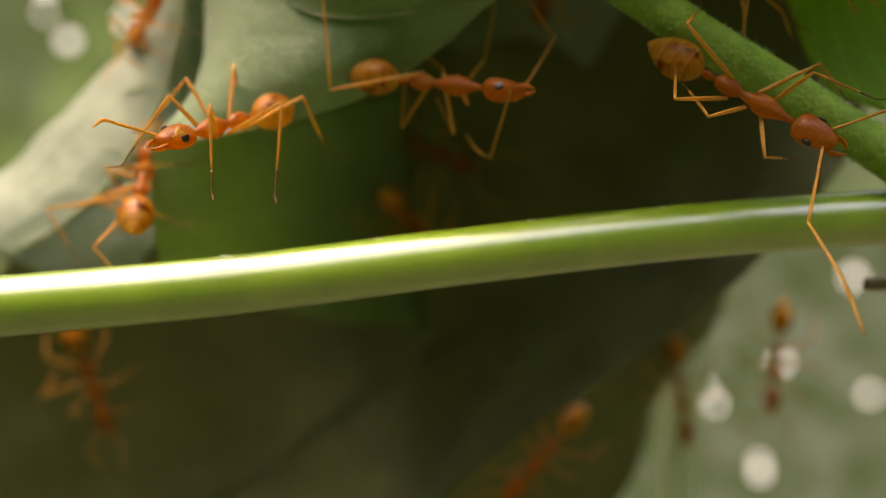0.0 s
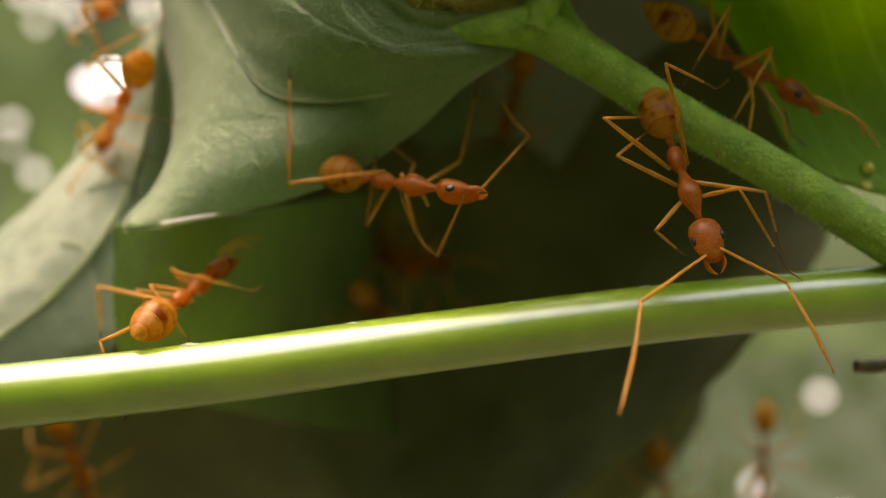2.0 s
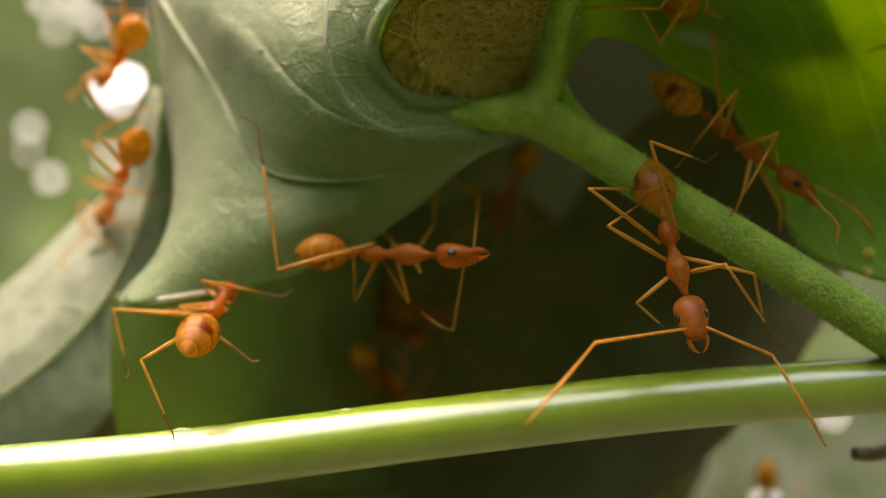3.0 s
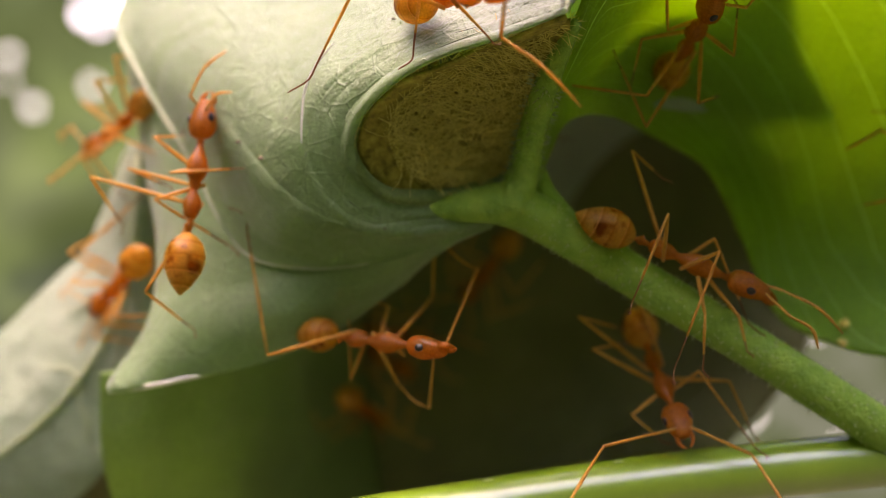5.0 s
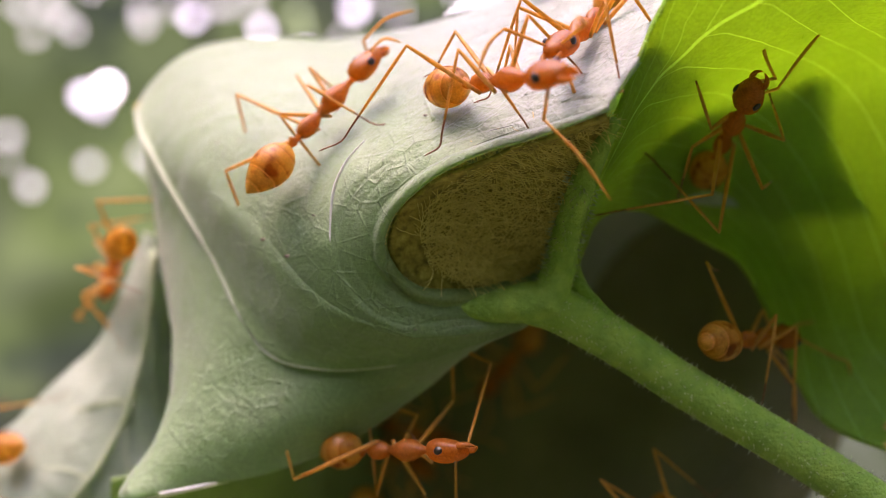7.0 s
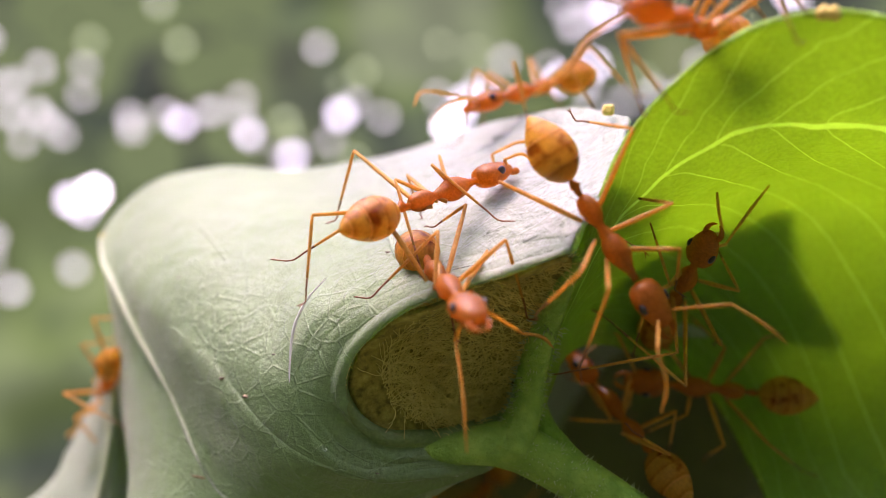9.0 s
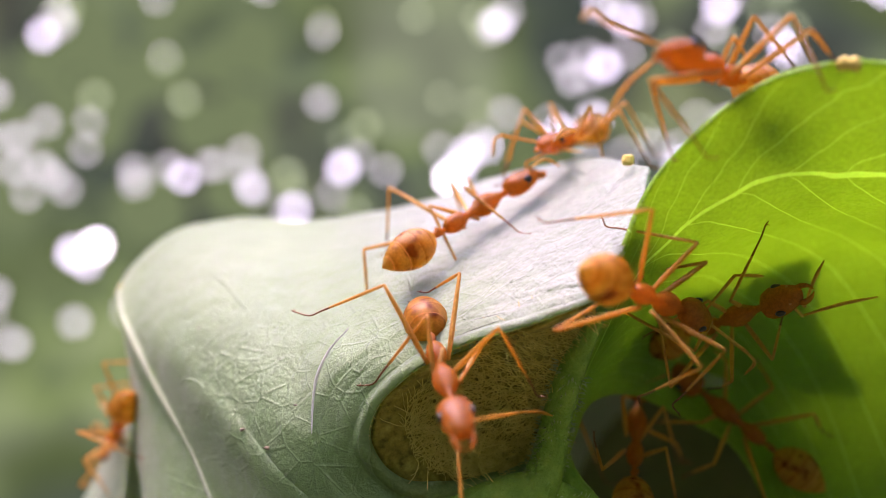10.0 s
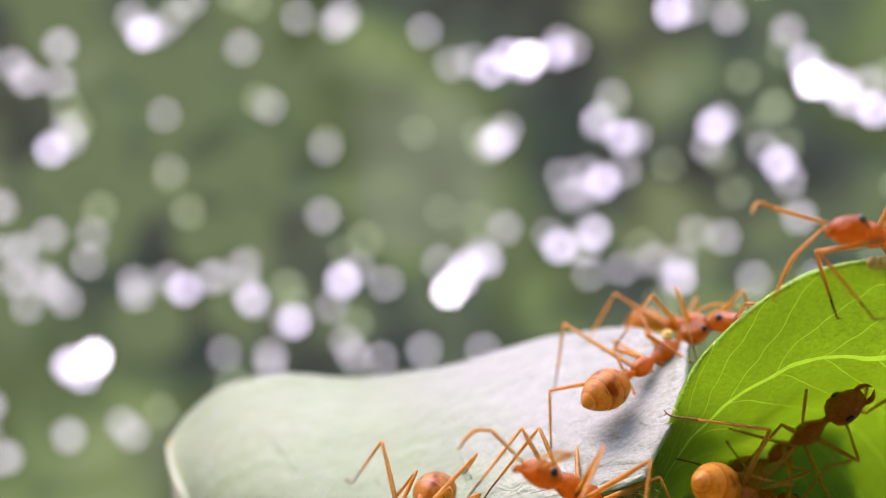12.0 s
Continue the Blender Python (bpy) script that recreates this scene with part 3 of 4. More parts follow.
part("blade", sheet(LOBE_GRID, 0.25, 0.4), M_PALE, LOBE)
leaf_vein(LOBE_GRID, (0.5, 0.02), (0.55, 0.98), 0.22, 0.04, LOBE, M_VEIN, 0.25)
for u0 in (0.15, 0.35, 0.55):
    leaf_vein(LOBE_GRID, (0.52, u0), (0.95, u0 + 0.16), 0.1, 0.0, LOBE, M_VEIN, 0.2)
    leaf_vein(LOBE_GRID, (0.5, u0), (0.08, u0 + 0.16), 0.1, 0.0, LOBE, M_VEIN, 0.2)

# big leaf in the shade behind
SHADE = empty("shaded_leaf", "large dark green leaf in the shade under the nest", "leaf")
SHADE_GRID = loft_grid([
    # The first curve is unseen: it leans forward to shade the green leaf.
    [(-12, 26, 6), (6, 5.0, 10.2), (12, 6.0, 9.8), (18, 14, 7.0)],
    [(-18.1, 22.0, 4.0), (-5.3, 29.0, 10.5), (13.3, 25.0, 9.9), (22.6, 18.0, 3.4)],
    [(-38.1, 23.0, -17.8), (-11.7, 30.0, -11.3), (12.9, 24.0, -10.9), (19.8, 17.0, -9.3)],
    [(-46.4, 27.0, -29.7), (-18.2, 30.0, -27.0), (3.4, 22.0, -20.7), (14.8, 17.0, -14.9)],
    [(-52.8, 33.0, -48.1), (-27.4, 30.0, -48.3), (-14.1, 22.0, -39.3), (-5.9, 20.0, -31.8)]], 60, 50)
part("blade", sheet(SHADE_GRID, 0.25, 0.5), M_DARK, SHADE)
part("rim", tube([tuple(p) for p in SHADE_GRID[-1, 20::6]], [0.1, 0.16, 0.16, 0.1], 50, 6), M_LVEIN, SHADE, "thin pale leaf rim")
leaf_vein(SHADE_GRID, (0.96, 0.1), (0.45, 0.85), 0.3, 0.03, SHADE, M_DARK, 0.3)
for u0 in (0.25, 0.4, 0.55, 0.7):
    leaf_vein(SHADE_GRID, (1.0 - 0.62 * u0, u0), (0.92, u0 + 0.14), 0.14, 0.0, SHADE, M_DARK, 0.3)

# bright green leaf that closes the nest
RIGHT = empty("green_leaf", "bright lime green leaf folded over the nest", "leaf")
R_TOP = [(1.5, -0.4, 1.9), (1.8, -3.0, 5.1), (3.4, -6.0, 9.8), (4.6, -7.4, 12.6), (6.1, -9.5, 14.1), (8.1, -11.0, 15.2), (10.3, -11.9, 15.5), (13.4, -11.5, 15.3), (18.5, -10.0, 14.7)]
R_LIP = [(1.7, -0.2, 2.1), (2.4, -2.0, 5.4), (4.3, -4.0, 9.1), (6.2, -5.0, 11.0), (8.1, -6.5, 12.2), (10.2, -7.0, 12.9), (12.4, -7.5, 13.0), (15.9, -7.0, 12.7), (20.7, -6.0, 12.0)]
R_MID = [(1.9, 0.2, 2.4), (3.2, 0.0, 5.8), (5.3, 1.0, 7.7), (7.7, 2.0, 9.1), (10.5, 2.5, 10.3), (13.9, 3.0, 11.2), (17.2, 3.0, 11.5), (21.1, 3.0, 11.5), (26.4, 3.0, 11.2)]
R_LOW = [(2.4, 0.6, 4.1), (3.7, 1.2, 5.5), (5.9, 3.0, 6.1), (8.3, 5.0, 5.8), (12.0, 6.5, 4.8), (15.1, 7.0, 2.1), (17.4, 6.5, -0.6), (20.5, 6.0, -1.8), (25.5, 5.0, -2.4)]
R_END = [(2.2, 0.8, 3.7), (3.3, 1.3, 4.9), (5.3, 3.0, 5.4), (7.9, 4.5, 4.6), (10.9, 5.0, 2.9), (12.6, 4.6, -0.6), (14.6, 3.8, -4.9), (16.8, 3.0, -6.0), (23.5, 2.0, -6.7)]
RIGHT_GRID = loft_grid([R_TOP, R_LIP, R_MID, R_LOW, R_END], 100, 80)
part("blade", sheet(RIGHT_GRID, 0.22, 0.15), M_LEAF, RIGHT)


# Unseen sheet, outlined so that its shadow falls as a band on the green leaf.
FLAP = [[(4.32, 1.36, 7.78), (6.62, 1.33, 10.28), (10.31, 2.63, 11.49), (14.16, 2.43, 12.96)], [(5.21, 3.03, 6.9), (7.74, 4.43, 8.22), (11.85, 5.16, 9.34), (15.73, 5.2, 9.7)], [(6.65, 4.07, 6.22), (9.4, 5.41, 5.96), (13.29, 6.91, 6.08), (18.03, 6.33, 5.93)]]
part("shadow_flap", sheet(loft_grid(FLAP, 30, 20), 0.25, 0.1), M_NEST, NEST, "unseen leaf layer added behind the green leaf for its shadow")

# stalk and twig
STALK = empty("leaf_stalk", "fuzzy green leaf stalk joining the nest leaf", "stalk")
STEM_LINE = [(-7.0, 0.0, 1.0), (-4.6, -0.35, 0.75), (-2.2, -0.65, 0.7), (0.2, -0.6, 0.85), (2.7, -0.3, -0.3), (6.5, -0.2, -2.7), (11.5, -0.3, -5.7), (15.4, -0.4, -8.2), (20.4, 0.0, -11.3), (27.3, 1.0, -15.1)]
FORK_PATH = [(0.3, -0.6, 0.7), (0.95, -0.8, 2.1), (1.3, -1.8, 4.0), (1.85, -3.8, 6.1), (2.75, -5.5, 8.0)]
part("stem", tube(STEM_LINE, [0.06, 0.3, 0.66, 1.04, 1.02, 0.98, 0.98, 1.0, 1.0, 1.0], 90, 20), M_STEM, STALK)
part("fork", tube(FORK_PATH, [1.3, 1.02, 0.84, 0.7, 0.3], 40, 16, None, 0.7), M_STEM, STALK)
part("web", tube([(1.5, -0.9, 5.1), (1.6, -0.2, 3.3), (1.9, 0.0, 1.8), (2.35, -0.1, 0.75), (3.5, -0.1, -0.3), (5.0, -0.1, -1.4)], [0.1, 0.3, 0.45, 0.7, 0.6, 0.1], 40, 12), M_STEM, STALK)
TWIG = empty("green_twig", "smooth glossy yellow-green twig crossing before the nest", "twig")
part("stem", tube([(-37.5, -3.0, -17.2), (-24.7, -2.5, -15.9), (-14.5, -2.2, -14.8), (-4.2, -1.2, -13.4), (6.3, -0.2, -12.1), (16.1, 0.4, -11.2), (30.7, 1.5, -10.1)], [1.42, 1.4, 1.36, 1.33, 1.3, 1.28, 1.25], 70, 24), M_TWIG, TWIG)


for place in [(-7.4, -1.7, -12.62), (-0.5, -1.0, -11.72), (5.5, -0.5, -11.02), (-14.4, -2.4, -13.52)]:
    scar = bmesh.new()
    bmesh.ops.create_icosphere(scar, subdivisions=2, radius=0.2)
    for v in scar.verts:
        v.co = Vector((v.co.x * 2.2, v.co.y, v.co.z * 0.7)) * (1 + 0.5 * noise.noise(v.co * 6 + Vector(place)))
    part("scar", scar, M_VEIN, TWIG, "small pale scar on the twig's skin", at=place)


def fuzz(path, radius, count, seed, parent, first):
    """Short pale hairs standing on a stem."""
    rng = random.Random(seed)
    c = spline(path, 80)
    bm = bmesh.new()
    for _ in range(count):
        i = rng.randrange(first, 78)
        t = c[i + 1] - c[i]
        t /= np.linalg.norm(t)
        n = np.cross(t, np.array([rng.gauss(0, 1) for _ in range(3)]))
        n /= np.linalg.norm(n)
        b = c[i] + (c[i + 1] - c[i]) * rng.random() + n * radius * 0.95
        tube([b, b + n * rng.uniform(0.12, 0.3) + t * rng.uniform(-0.1, 0.1)], [0.03, 0.008], 2, 4, bm)
    tagged(part("hair", bm, M_VEIN, parent, "short pale hairs"), kind="stuff")


fuzz(STEM_LINE, 0.98, 1000, 3, STALK, 29)
fuzz(FORK_PATH[:4], 0.7, 420, 4, STALK, 8)


def leaf_tip(place, parent, wide=0.4):
    bm = bmesh.new()
    bmesh.ops.create_icosphere(bm, subdivisions=3, radius=wide)
    for v in bm.verts:
        v.co *= 1 + 0.35 * noise.noise(v.co * 4 + Vector(place))
    part("tip", bm, M_YELLOW, parent, "yellowish dried tip", at=place)


for p in [(4.8, -2.4, 15.2), (-21.2, 11.0, 12.2)]:
    leaf_tip(p, NEST, 0.26)
for p in [(10.3, -11.9, 15.4), (10.7, -11.9, 15.4), (17.3, 3.2, -4.9), (17.1, 3.0, -5.9)]:
    leaf_tip(p, RIGHT, 0.24)
for v0, u0, v1, u1 in ((0.4, 0.1, 0.95, 0.12), (0.4, 0.2, 0.97, 0.3), (0.42, 0.3, 0.9, 0.42), (0.45, 0.42, 0.95, 0.5), (0.5, 0.5, 0.8, 0.2), (0.6, 0.62, 0.9, 0.7), (0.4, 0.7, 0.8, 0.78), (0.4, 0.8, 0.7, 0.85)):
    leaf_vein(NEST_GRID, (v0, u0), (v1, u1), 0.1, 0.03, NEST, M_NEST, 0.06)
for v0, u0, v1, u1, r in ((0.17, 0.1, 0.2, 0.45, 0.035), (0.24, 0.18, 0.3, 0.5, 0.03), (0.2, 0.5, 0.24, 0.85, 0.03), (0.42, 0.62, 0.5, 0.66, 0.05), (0.5, 0.7, 0.62, 0.72, 0.04), (0.36, 0.72, 0.45, 0.8, 0.03), (0.6, 0.76, 0.72, 0.82, 0.03), (0.1, 0.06, 0.12, 0.3, 0.03)):
    part("leaf_line", tube([NEST_GRID[int((v0 + (v1 - v0) * f + 0.01 * math.sin(9 * f)) * 109), int((u0 + (u1 - u0) * f) * 149)] + np.array((-0.02, -0.1, 0.04)) for f in np.linspace(0, 1, 7)], [r * 0.4, r, r * 0.8, r * 0.2], 30, 5), M_CRACK, NEST)
for u0, v0, size in ((0.62, 0.5, 0.16), (0.68, 0.66, 0.13), (0.55, 0.74, 0.12), (0.44, 0.4, 0.1), (0.76, 0.3, 0.09), (0.3, 0.22, 0.1), (0.22, 0.45, 0.09)):
    scrap = bmesh.new()
    bmesh.ops.create_icosphere(scrap, subdivisions=2, radius=size)
    for v in scrap.verts:
        v.co *= 1 + 0.6 * noise.noise(v.co * 9 + Vector((u0 * 30, v0 * 30, 0)))
        v.co.z *= 0.5
    part("scrap", scrap, M_BARK, NEST, "tiny dried brown scrap", at=tuple(NEST_GRID[int(v0 * 109), int(u0 * 149)] + np.array((0, -0.12, 0.05))))
STUB = empty("twig_stub", "small broken brown twig end", "twig")
part("wood", tube([(16.6, 3.6, -14.7), (17.4, 3.7, -14.7), (19.1, 4.0, -14.4)], [0.32, 0.36, 0.38], 14, 10), M_BARK, STUB)

# frayed pale bits along the cut edges of the leaves
def fray(line, count, seed, parent, material, size=0.12):
    rng = random.Random(seed)
    c = spline(line, 120)
    bm = bmesh.new()
    for _ in range(count):
        i = rng.randrange(2, 117)
        b = c[i] + (c[i + 1] - c[i]) * rng.random()
        d = np.array([rng.gauss(0, 1) for _ in range(3)])
        d *= rng.uniform(0.5, 1.6) * size / np.linalg.norm(d)
        tube([tuple(b), tuple(b + d * 0.6 + np.array((0, 0, size * 0.2))), tuple(b + d)], [0.03, 0.02, 0.008], 4, 4, bm)
    tagged(part("fringe", bm, material, parent, "fine frayed leaf edge"), kind="stuff")


fray([NEST_GRID[0, k] for k in range(4, 140, 8)], 260, 31, NEST, M_FIBRE, 0.1)
fray(LOW_B[4:11], 160, 32, NEST, M_VEIN, 0.14)
fray(R_TOP[2:8], 260, 33, RIGHT, M_LVEIN, 0.1)
# leaves far below, out of focus
FAR_LEAF = empty("distant_leaf", "narrow pale leaf hanging far behind in soft light", "leaf")
FAR_GRID = loft_grid([
    [(17.6, 40.0, -14.2), (15.3, 40.0, -21.3), (14.3, 40.0, -29.5), (13.4, 40.0, -41.5)],
    [(19.2, 42.0, -15.3), (17.2, 42.0, -22.6), (16.3, 42.0, -29.9), (15.9, 42.0, -42.2)],
    [(20.7, 44.0, -15.4), (19.5, 44.0, -23.9), (18.6, 44.0, -31.4), (18.7, 44.0, -42.9)]], 40, 20)
part("blade", sheet(FAR_GRID, 0.25, 0.4), M_VEIN, FAR_LEAF)
leaf_vein(FAR_GRID, (0.5, 0.02), (0.5, 0.98), 0.2, 0.0, FAR_LEAF, M_VEIN, 0.25)
UNDER = empty("shaded_leaf", "dark green leaf below in the nest's shade", "leaf")
UNDER_GRID = loft_grid([
    [(19.7, 34.0, -12.0), (11.5, 33.0, -20.4), (0.0, 32.0, -28.9), (-13.7, 31.0, -34.6)],
    [(18.6, 36.0, -16.9), (14.1, 36.0, -24.7), (5.0, 35.0, -32.5), (-9.3, 34.0, -40.4)],
    [(18.3, 38.0, -21.0), (13.4, 38.0, -28.1), (10.9, 38.0, -36.2), (0.5, 37.0, -45.3)]], 40, 24)
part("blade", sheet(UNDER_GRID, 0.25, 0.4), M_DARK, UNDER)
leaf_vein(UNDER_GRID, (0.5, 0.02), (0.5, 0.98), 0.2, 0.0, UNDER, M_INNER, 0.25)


# ---- ants ----
def ant(label, seed, s=1.1, stance=None, head_tilt=0.0, gaster_tilt=0.0, group="weaver ants"):
    """A weaver ant, head towards +x and back towards +z, in parts."""
    rng = random.Random(seed)
    body = empty("ant", label, "ant", group)
    k = s

    def prof(pairs):
        return [(x * k, r * k) for x, r in pairs]

    part("thorax", lathe(prof([(-1.35, 0.08), (-1.28, 0.22), (-1.12, 0.31), (-0.85, 0.37), (-0.55, 0.34), (-0.33, 0.25), (-0.2, 0.17), (-0.12, 0.15), (0.02, 0.18), (0.2, 0.25), (0.3, 0.235), (0.42, 0.33), (0.65, 0.42), (0.9, 0.44), (1.2, 0.38), (1.48, 0.26), (1.7, 0.17), (1.9, 0.13), (2.1, 0.14)]), 16, None, 1.05), M_ANT, body)
    node = lathe(prof([(-2.05, 0.07), (-1.9, 0.11), (-1.72, 0.17), (-1.55, 0.12), (-1.3, 0.09)]), 10)
    for v in node.verts:
        if abs(v.co.x + 1.72 * k) < 0.05 and v.co.z > 0:
            v.co.z *= 1.9
    part("waist", node, M_ANT, body)
    steps = []
    length = 2.65
    for i in range(31):
        f = i / 30
        r = 0.85 * (math.sin(math.pi * f ** 0.8) ** 0.75 if 0 < f < 1 else 0.06)
        seg = (f * 4.6) % 1.0
        r *= 1.0 - 0.03 * math.exp(-((seg - 0.04) / 0.07) ** 2)
        steps.append((-f * length, max(r, 0.05)))
    g = part("gaster", lathe(prof(steps), 22, None, 0.94), M_GASTER, body, "glossy banded amber abdomen", at=(-1.95 * k, 0, 0))
    g.rotation_euler = (0, radians(gaster_tilt), 0)
    for i in range(4):
        f = (i + 1.02) / 4.6
        r = 0.85 * math.sin(math.pi * f ** 0.8) ** 0.75
        part("band", lathe(prof([(-f * length - 0.04, r * 0.95), (-f * length - 0.015, r * 0.985), (-f * length + 0.015, r * 0.985), (-f * length + 0.04, r * 0.95)]), 22, None, 0.94), M_BAND, g)
    hd = lathe(prof([(-0.836, 0.107), (-0.798, 0.32), (-0.665, 0.507), (-0.427, 0.605), (-0.142, 0.623), (0.142, 0.579), (0.427, 0.498), (0.712, 0.392), (0.883, 0.276), (0.95, 0.089)]), 20, None, 0.76)
    head = part("head", hd, M_ANT, body, at=(3.0 * k, 0, 0.02 * k))
    head.rotation_euler = (0, radians(head_tilt), 0)
    for side in (1, -1):
        eye = bmesh.new()
        bmesh.ops.create_uvsphere(eye, u_segments=12, v_segments=8, radius=0.175 * k)
        bmesh.ops.scale(eye, vec=(1.2, 0.6, 1.0), verts=eye.verts)
        part("eye", eye, M_EYE, head, "round black eye", at=(0.02 * k, side * 0.53 * k, 0.16 * k))
        jaw = tube([(0.76 * k, side * 0.3 * k, -0.1 * k), (1.02 * k, side * 0.31 * k, -0.13 * k), (1.26 * k, side * 0.2 * k, -0.16 * k), (1.4 * k, side * 0.05 * k, -0.16 * k)], [0.14 * k, 0.15 * k, 0.09 * k, 0.025 * k], 12, 8, None, 0.6)
        part("mandible", jaw, M_ANT, head)
        a0 = np.array((0.6, side * 0.3, 0.2))
        feeler = (stance or {}).get("al" if side > 0 else "ar")
        elbow = a0 + np.array((rng.uniform(0.6, 1.5), side * rng.uniform(0.9, 1.6), rng.uniform(0.2, 1.0)))
        tip = elbow + np.array((rng.uniform(1.2, 2.2), side * rng.uniform(-0.5, 0.7), rng.uniform(-1.2, 0.5)))
        if feeler:
            elbow, tip = (np.array(p, float) - (3.0, 0, 0.02) for p in feeler)
        midp = (elbow + tip) / 2 + np.array((0.2, 0, 0.25))
        bm = tube([tuple(a0 * k), tuple((a0 + elbow) / 2 * k), tuple(elbow * k)], [0.055 * k, 0.065 * k, 0.07 * k], 8, 7)
        tube([tuple(elbow * k), tuple(midp * k), tuple(tip * k)], [0.05 * k, 0.065 * k, 0.072 * k, 0.03 * k], 14, 7, bm)
        part("antenna", bm, M_LEG, head, "thin elbowed antenna")
    stance = stance or {}
    base = {"f": ((0.95, 0.36, -0.28), (2.0, 1.6, 1.2), (3.3, 2.4, -1.6)),
            "m": ((0.2, 0.3, -0.3), (0.2, 2.2, 1.4), (0.2, 3.5, -1.6)),
            "h": ((-0.6, 0.36, -0.25), (-2.0, 1.9, 1.5), (-4.0, 2.8, -1.6))}
    for row, (hip, knee, foot) in base.items():
        for side, tag in ((1, "l"), (-1, "r")):
            hp = np.array(hip) * (1, side, 1)
            if row + tag in stance:
                kn, ft = (np.array(p, float) for p in stance[row + tag])
            else:
                kn = np.array(knee) * (1, side, 1) + np.array([rng.uniform(-0.45, 0.45) for _ in range(3)])
                ft = np.array(foot) * (1, side, 1) + np.array([rng.uniform(-0.8, 0.8), rng.uniform(-0.5, 0.5), 0])
            way = ft - kn
            ankle = kn + way * 0.72
            toe = ft + np.array((way[0], way[1], 0)) * 0.22
            pts = [hp * 0, kn - hp, ankle - hp, ft - hp, toe - hp]
            bm = tube([tuple(pts[0] * k), tuple((pts[0] + pts[1]) / 2 * k), tuple(pts[1] * k)], [0.08 * k, 0.1 * k, 0.088 * k, 0.062 * k], 10, 8)
            tube([tuple(pts[1] * k), tuple((pts[1] + pts[2]) / 2 * k), tuple(pts[2] * k)], [0.052 * k, 0.066 * k, 0.06 * k, 0.046 * k], 8, 8, bm)
            leg = part("leg", bm, M_LEG, body, at=tuple(hp * k))
            sole = tube([tuple(pts[2] * k), tuple((pts[2] * 0.5 + pts[3] * 0.5) * k), tuple(pts[3] * k), tuple(pts[4] * k)], [0.045 * k, 0.036 * k, 0.034 * k, 0.028 * k], 10, 6)
            for fork in (0.09, -0.09):
                end = pts[4] + np.array((0.1 * way[0] / 3, fork, -0.02)) + np.array((0.1, 0, 0)) * np.sign(way[0] or 1)
                tube([tuple(pts[4] * k), tuple(end * k)], [0.032 * k, 0.012 * k], 3, 5, sole)
            part("foot", sole, M_CLAW, leg, "thin brown foot with claws")
    return body


def key_ant(body, rows, stride=0.0, seed=0):
    """Moves an ant along its rows; a walking one swings its legs, and all of them wave their feelers."""
    walk(body, [(t, pose(x * MM, y * MM, z * MM, a, b, c)) for t, x, y, z, a, b, c in rows])
    rng = random.Random(seed)
    legs = [o for o in body.children if o.name.startswith("leg")]
    for i, leg in enumerate(legs):
        if stride:
            at = leg.location.copy()
            ph = (0.0 if i in (0, 3, 4) else 0.5) + rng.uniform(-0.08, 0.08)
            steps = []
            for n in range(41):
                t = n * 0.3
                w = 2 * math.pi * (t / 0.75 + ph)
                steps.append((t, Matrix.Translation(at) @ pose(0, 0, 0, 0.45 * stride * math.cos(w) * (1 if i % 2 == 0 else -1), 0, stride * math.sin(w))))
            walk(leg, steps)
    for head in (o for o in body.children if o.name.startswith("head")):
        for feeler in (o for o in head.children if o.name.startswith("antenna")):
            ph = rng.uniform(0, 6)
            walk(feeler, [(n * 0.6, pose(0, 0, 0, 0, 7 * math.sin(n * 1.9 + ph), 8 * math.sin(n * 1.3 + 2 * ph))) for n in range(21)])


ORANGE = "glossy orange weaver ant walking on the pale leaf"
A_HANG = ant("brown-orange weaver ant hanging under the rolled leaf", 1, stance={"hl": ((-4.16, 1.31, 1.64), (-5.48, 4.18, -3.66)), "hr": ((-1.93, -1.61, 1.46), (-2.44, -0.17, -2.30)), "ml": ((0.67, -1.74, 1.31), (-0.80, -0.83, -0.37)), "fr": ((0.48, -2.45, -2.94), (0.51, -0.96, -6.62)), "fl": ((1.03, -1.28, 0.13), (-0.27, -0.92, -1.06)), "mr": ((-1.31, -2.07, -2.21), (-2.67, -0.00, -2.32)), "al": ((1.75, -2.91, 1.73), (0.40, -2.26, 1.04)), "ar": ((3.08, -1.96, -4.32), (1.52, -1.04, -5.32))})
A_STALK = ant("orange weaver ant clinging head-down to the leaf stalk", 2, stance={"hr": ((-1.13, -2.60, 3.61), (-2.94, -0.47, 0.25)), "mr": ((0.04, -2.46, 2.47), (-2.38, -0.87, 0.01)), "fr": ((2.14, -1.78, 0.26), (2.56, -0.83, -1.53)), "ml": ((1.70, 2.60, -0.09), (2.94, 2.86, -2.42)), "hl": ((-2.41, 0.01, 3.93), (-3.53, 2.29, 0.19)), "ar": ((5.02, -3.53, 2.10), (8.75, -5.89, 3.57)), "al": ((5.05, 2.30, -0.76), (8.52, 2.86, -1.60))})
A_RIGHT = ant("brown-orange weaver ant climbing past the green stalk", 3, stance={"hr": ((-1.44, -0.41, 1.89), (-1.65, -2.85, -1.08)), "hl": ((-3.54, 2.67, 2.06), (-1.90, 2.70, 1.49)), "mr": ((1.05, -0.58, 1.36), (1.48, -3.68, -2.50)), "fr": ((1.28, -2.25, -0.58), (1.96, -3.48, -2.23)), "ml": ((1.26, 1.19, 0.68), (3.77, -0.64, -1.47)), "fl": ((3.17, -0.86, -0.84), (4.10, -1.37, -1.83)), "al": ((4.29, 0.29, 0.38), (7.17, -0.01, -0.02))})
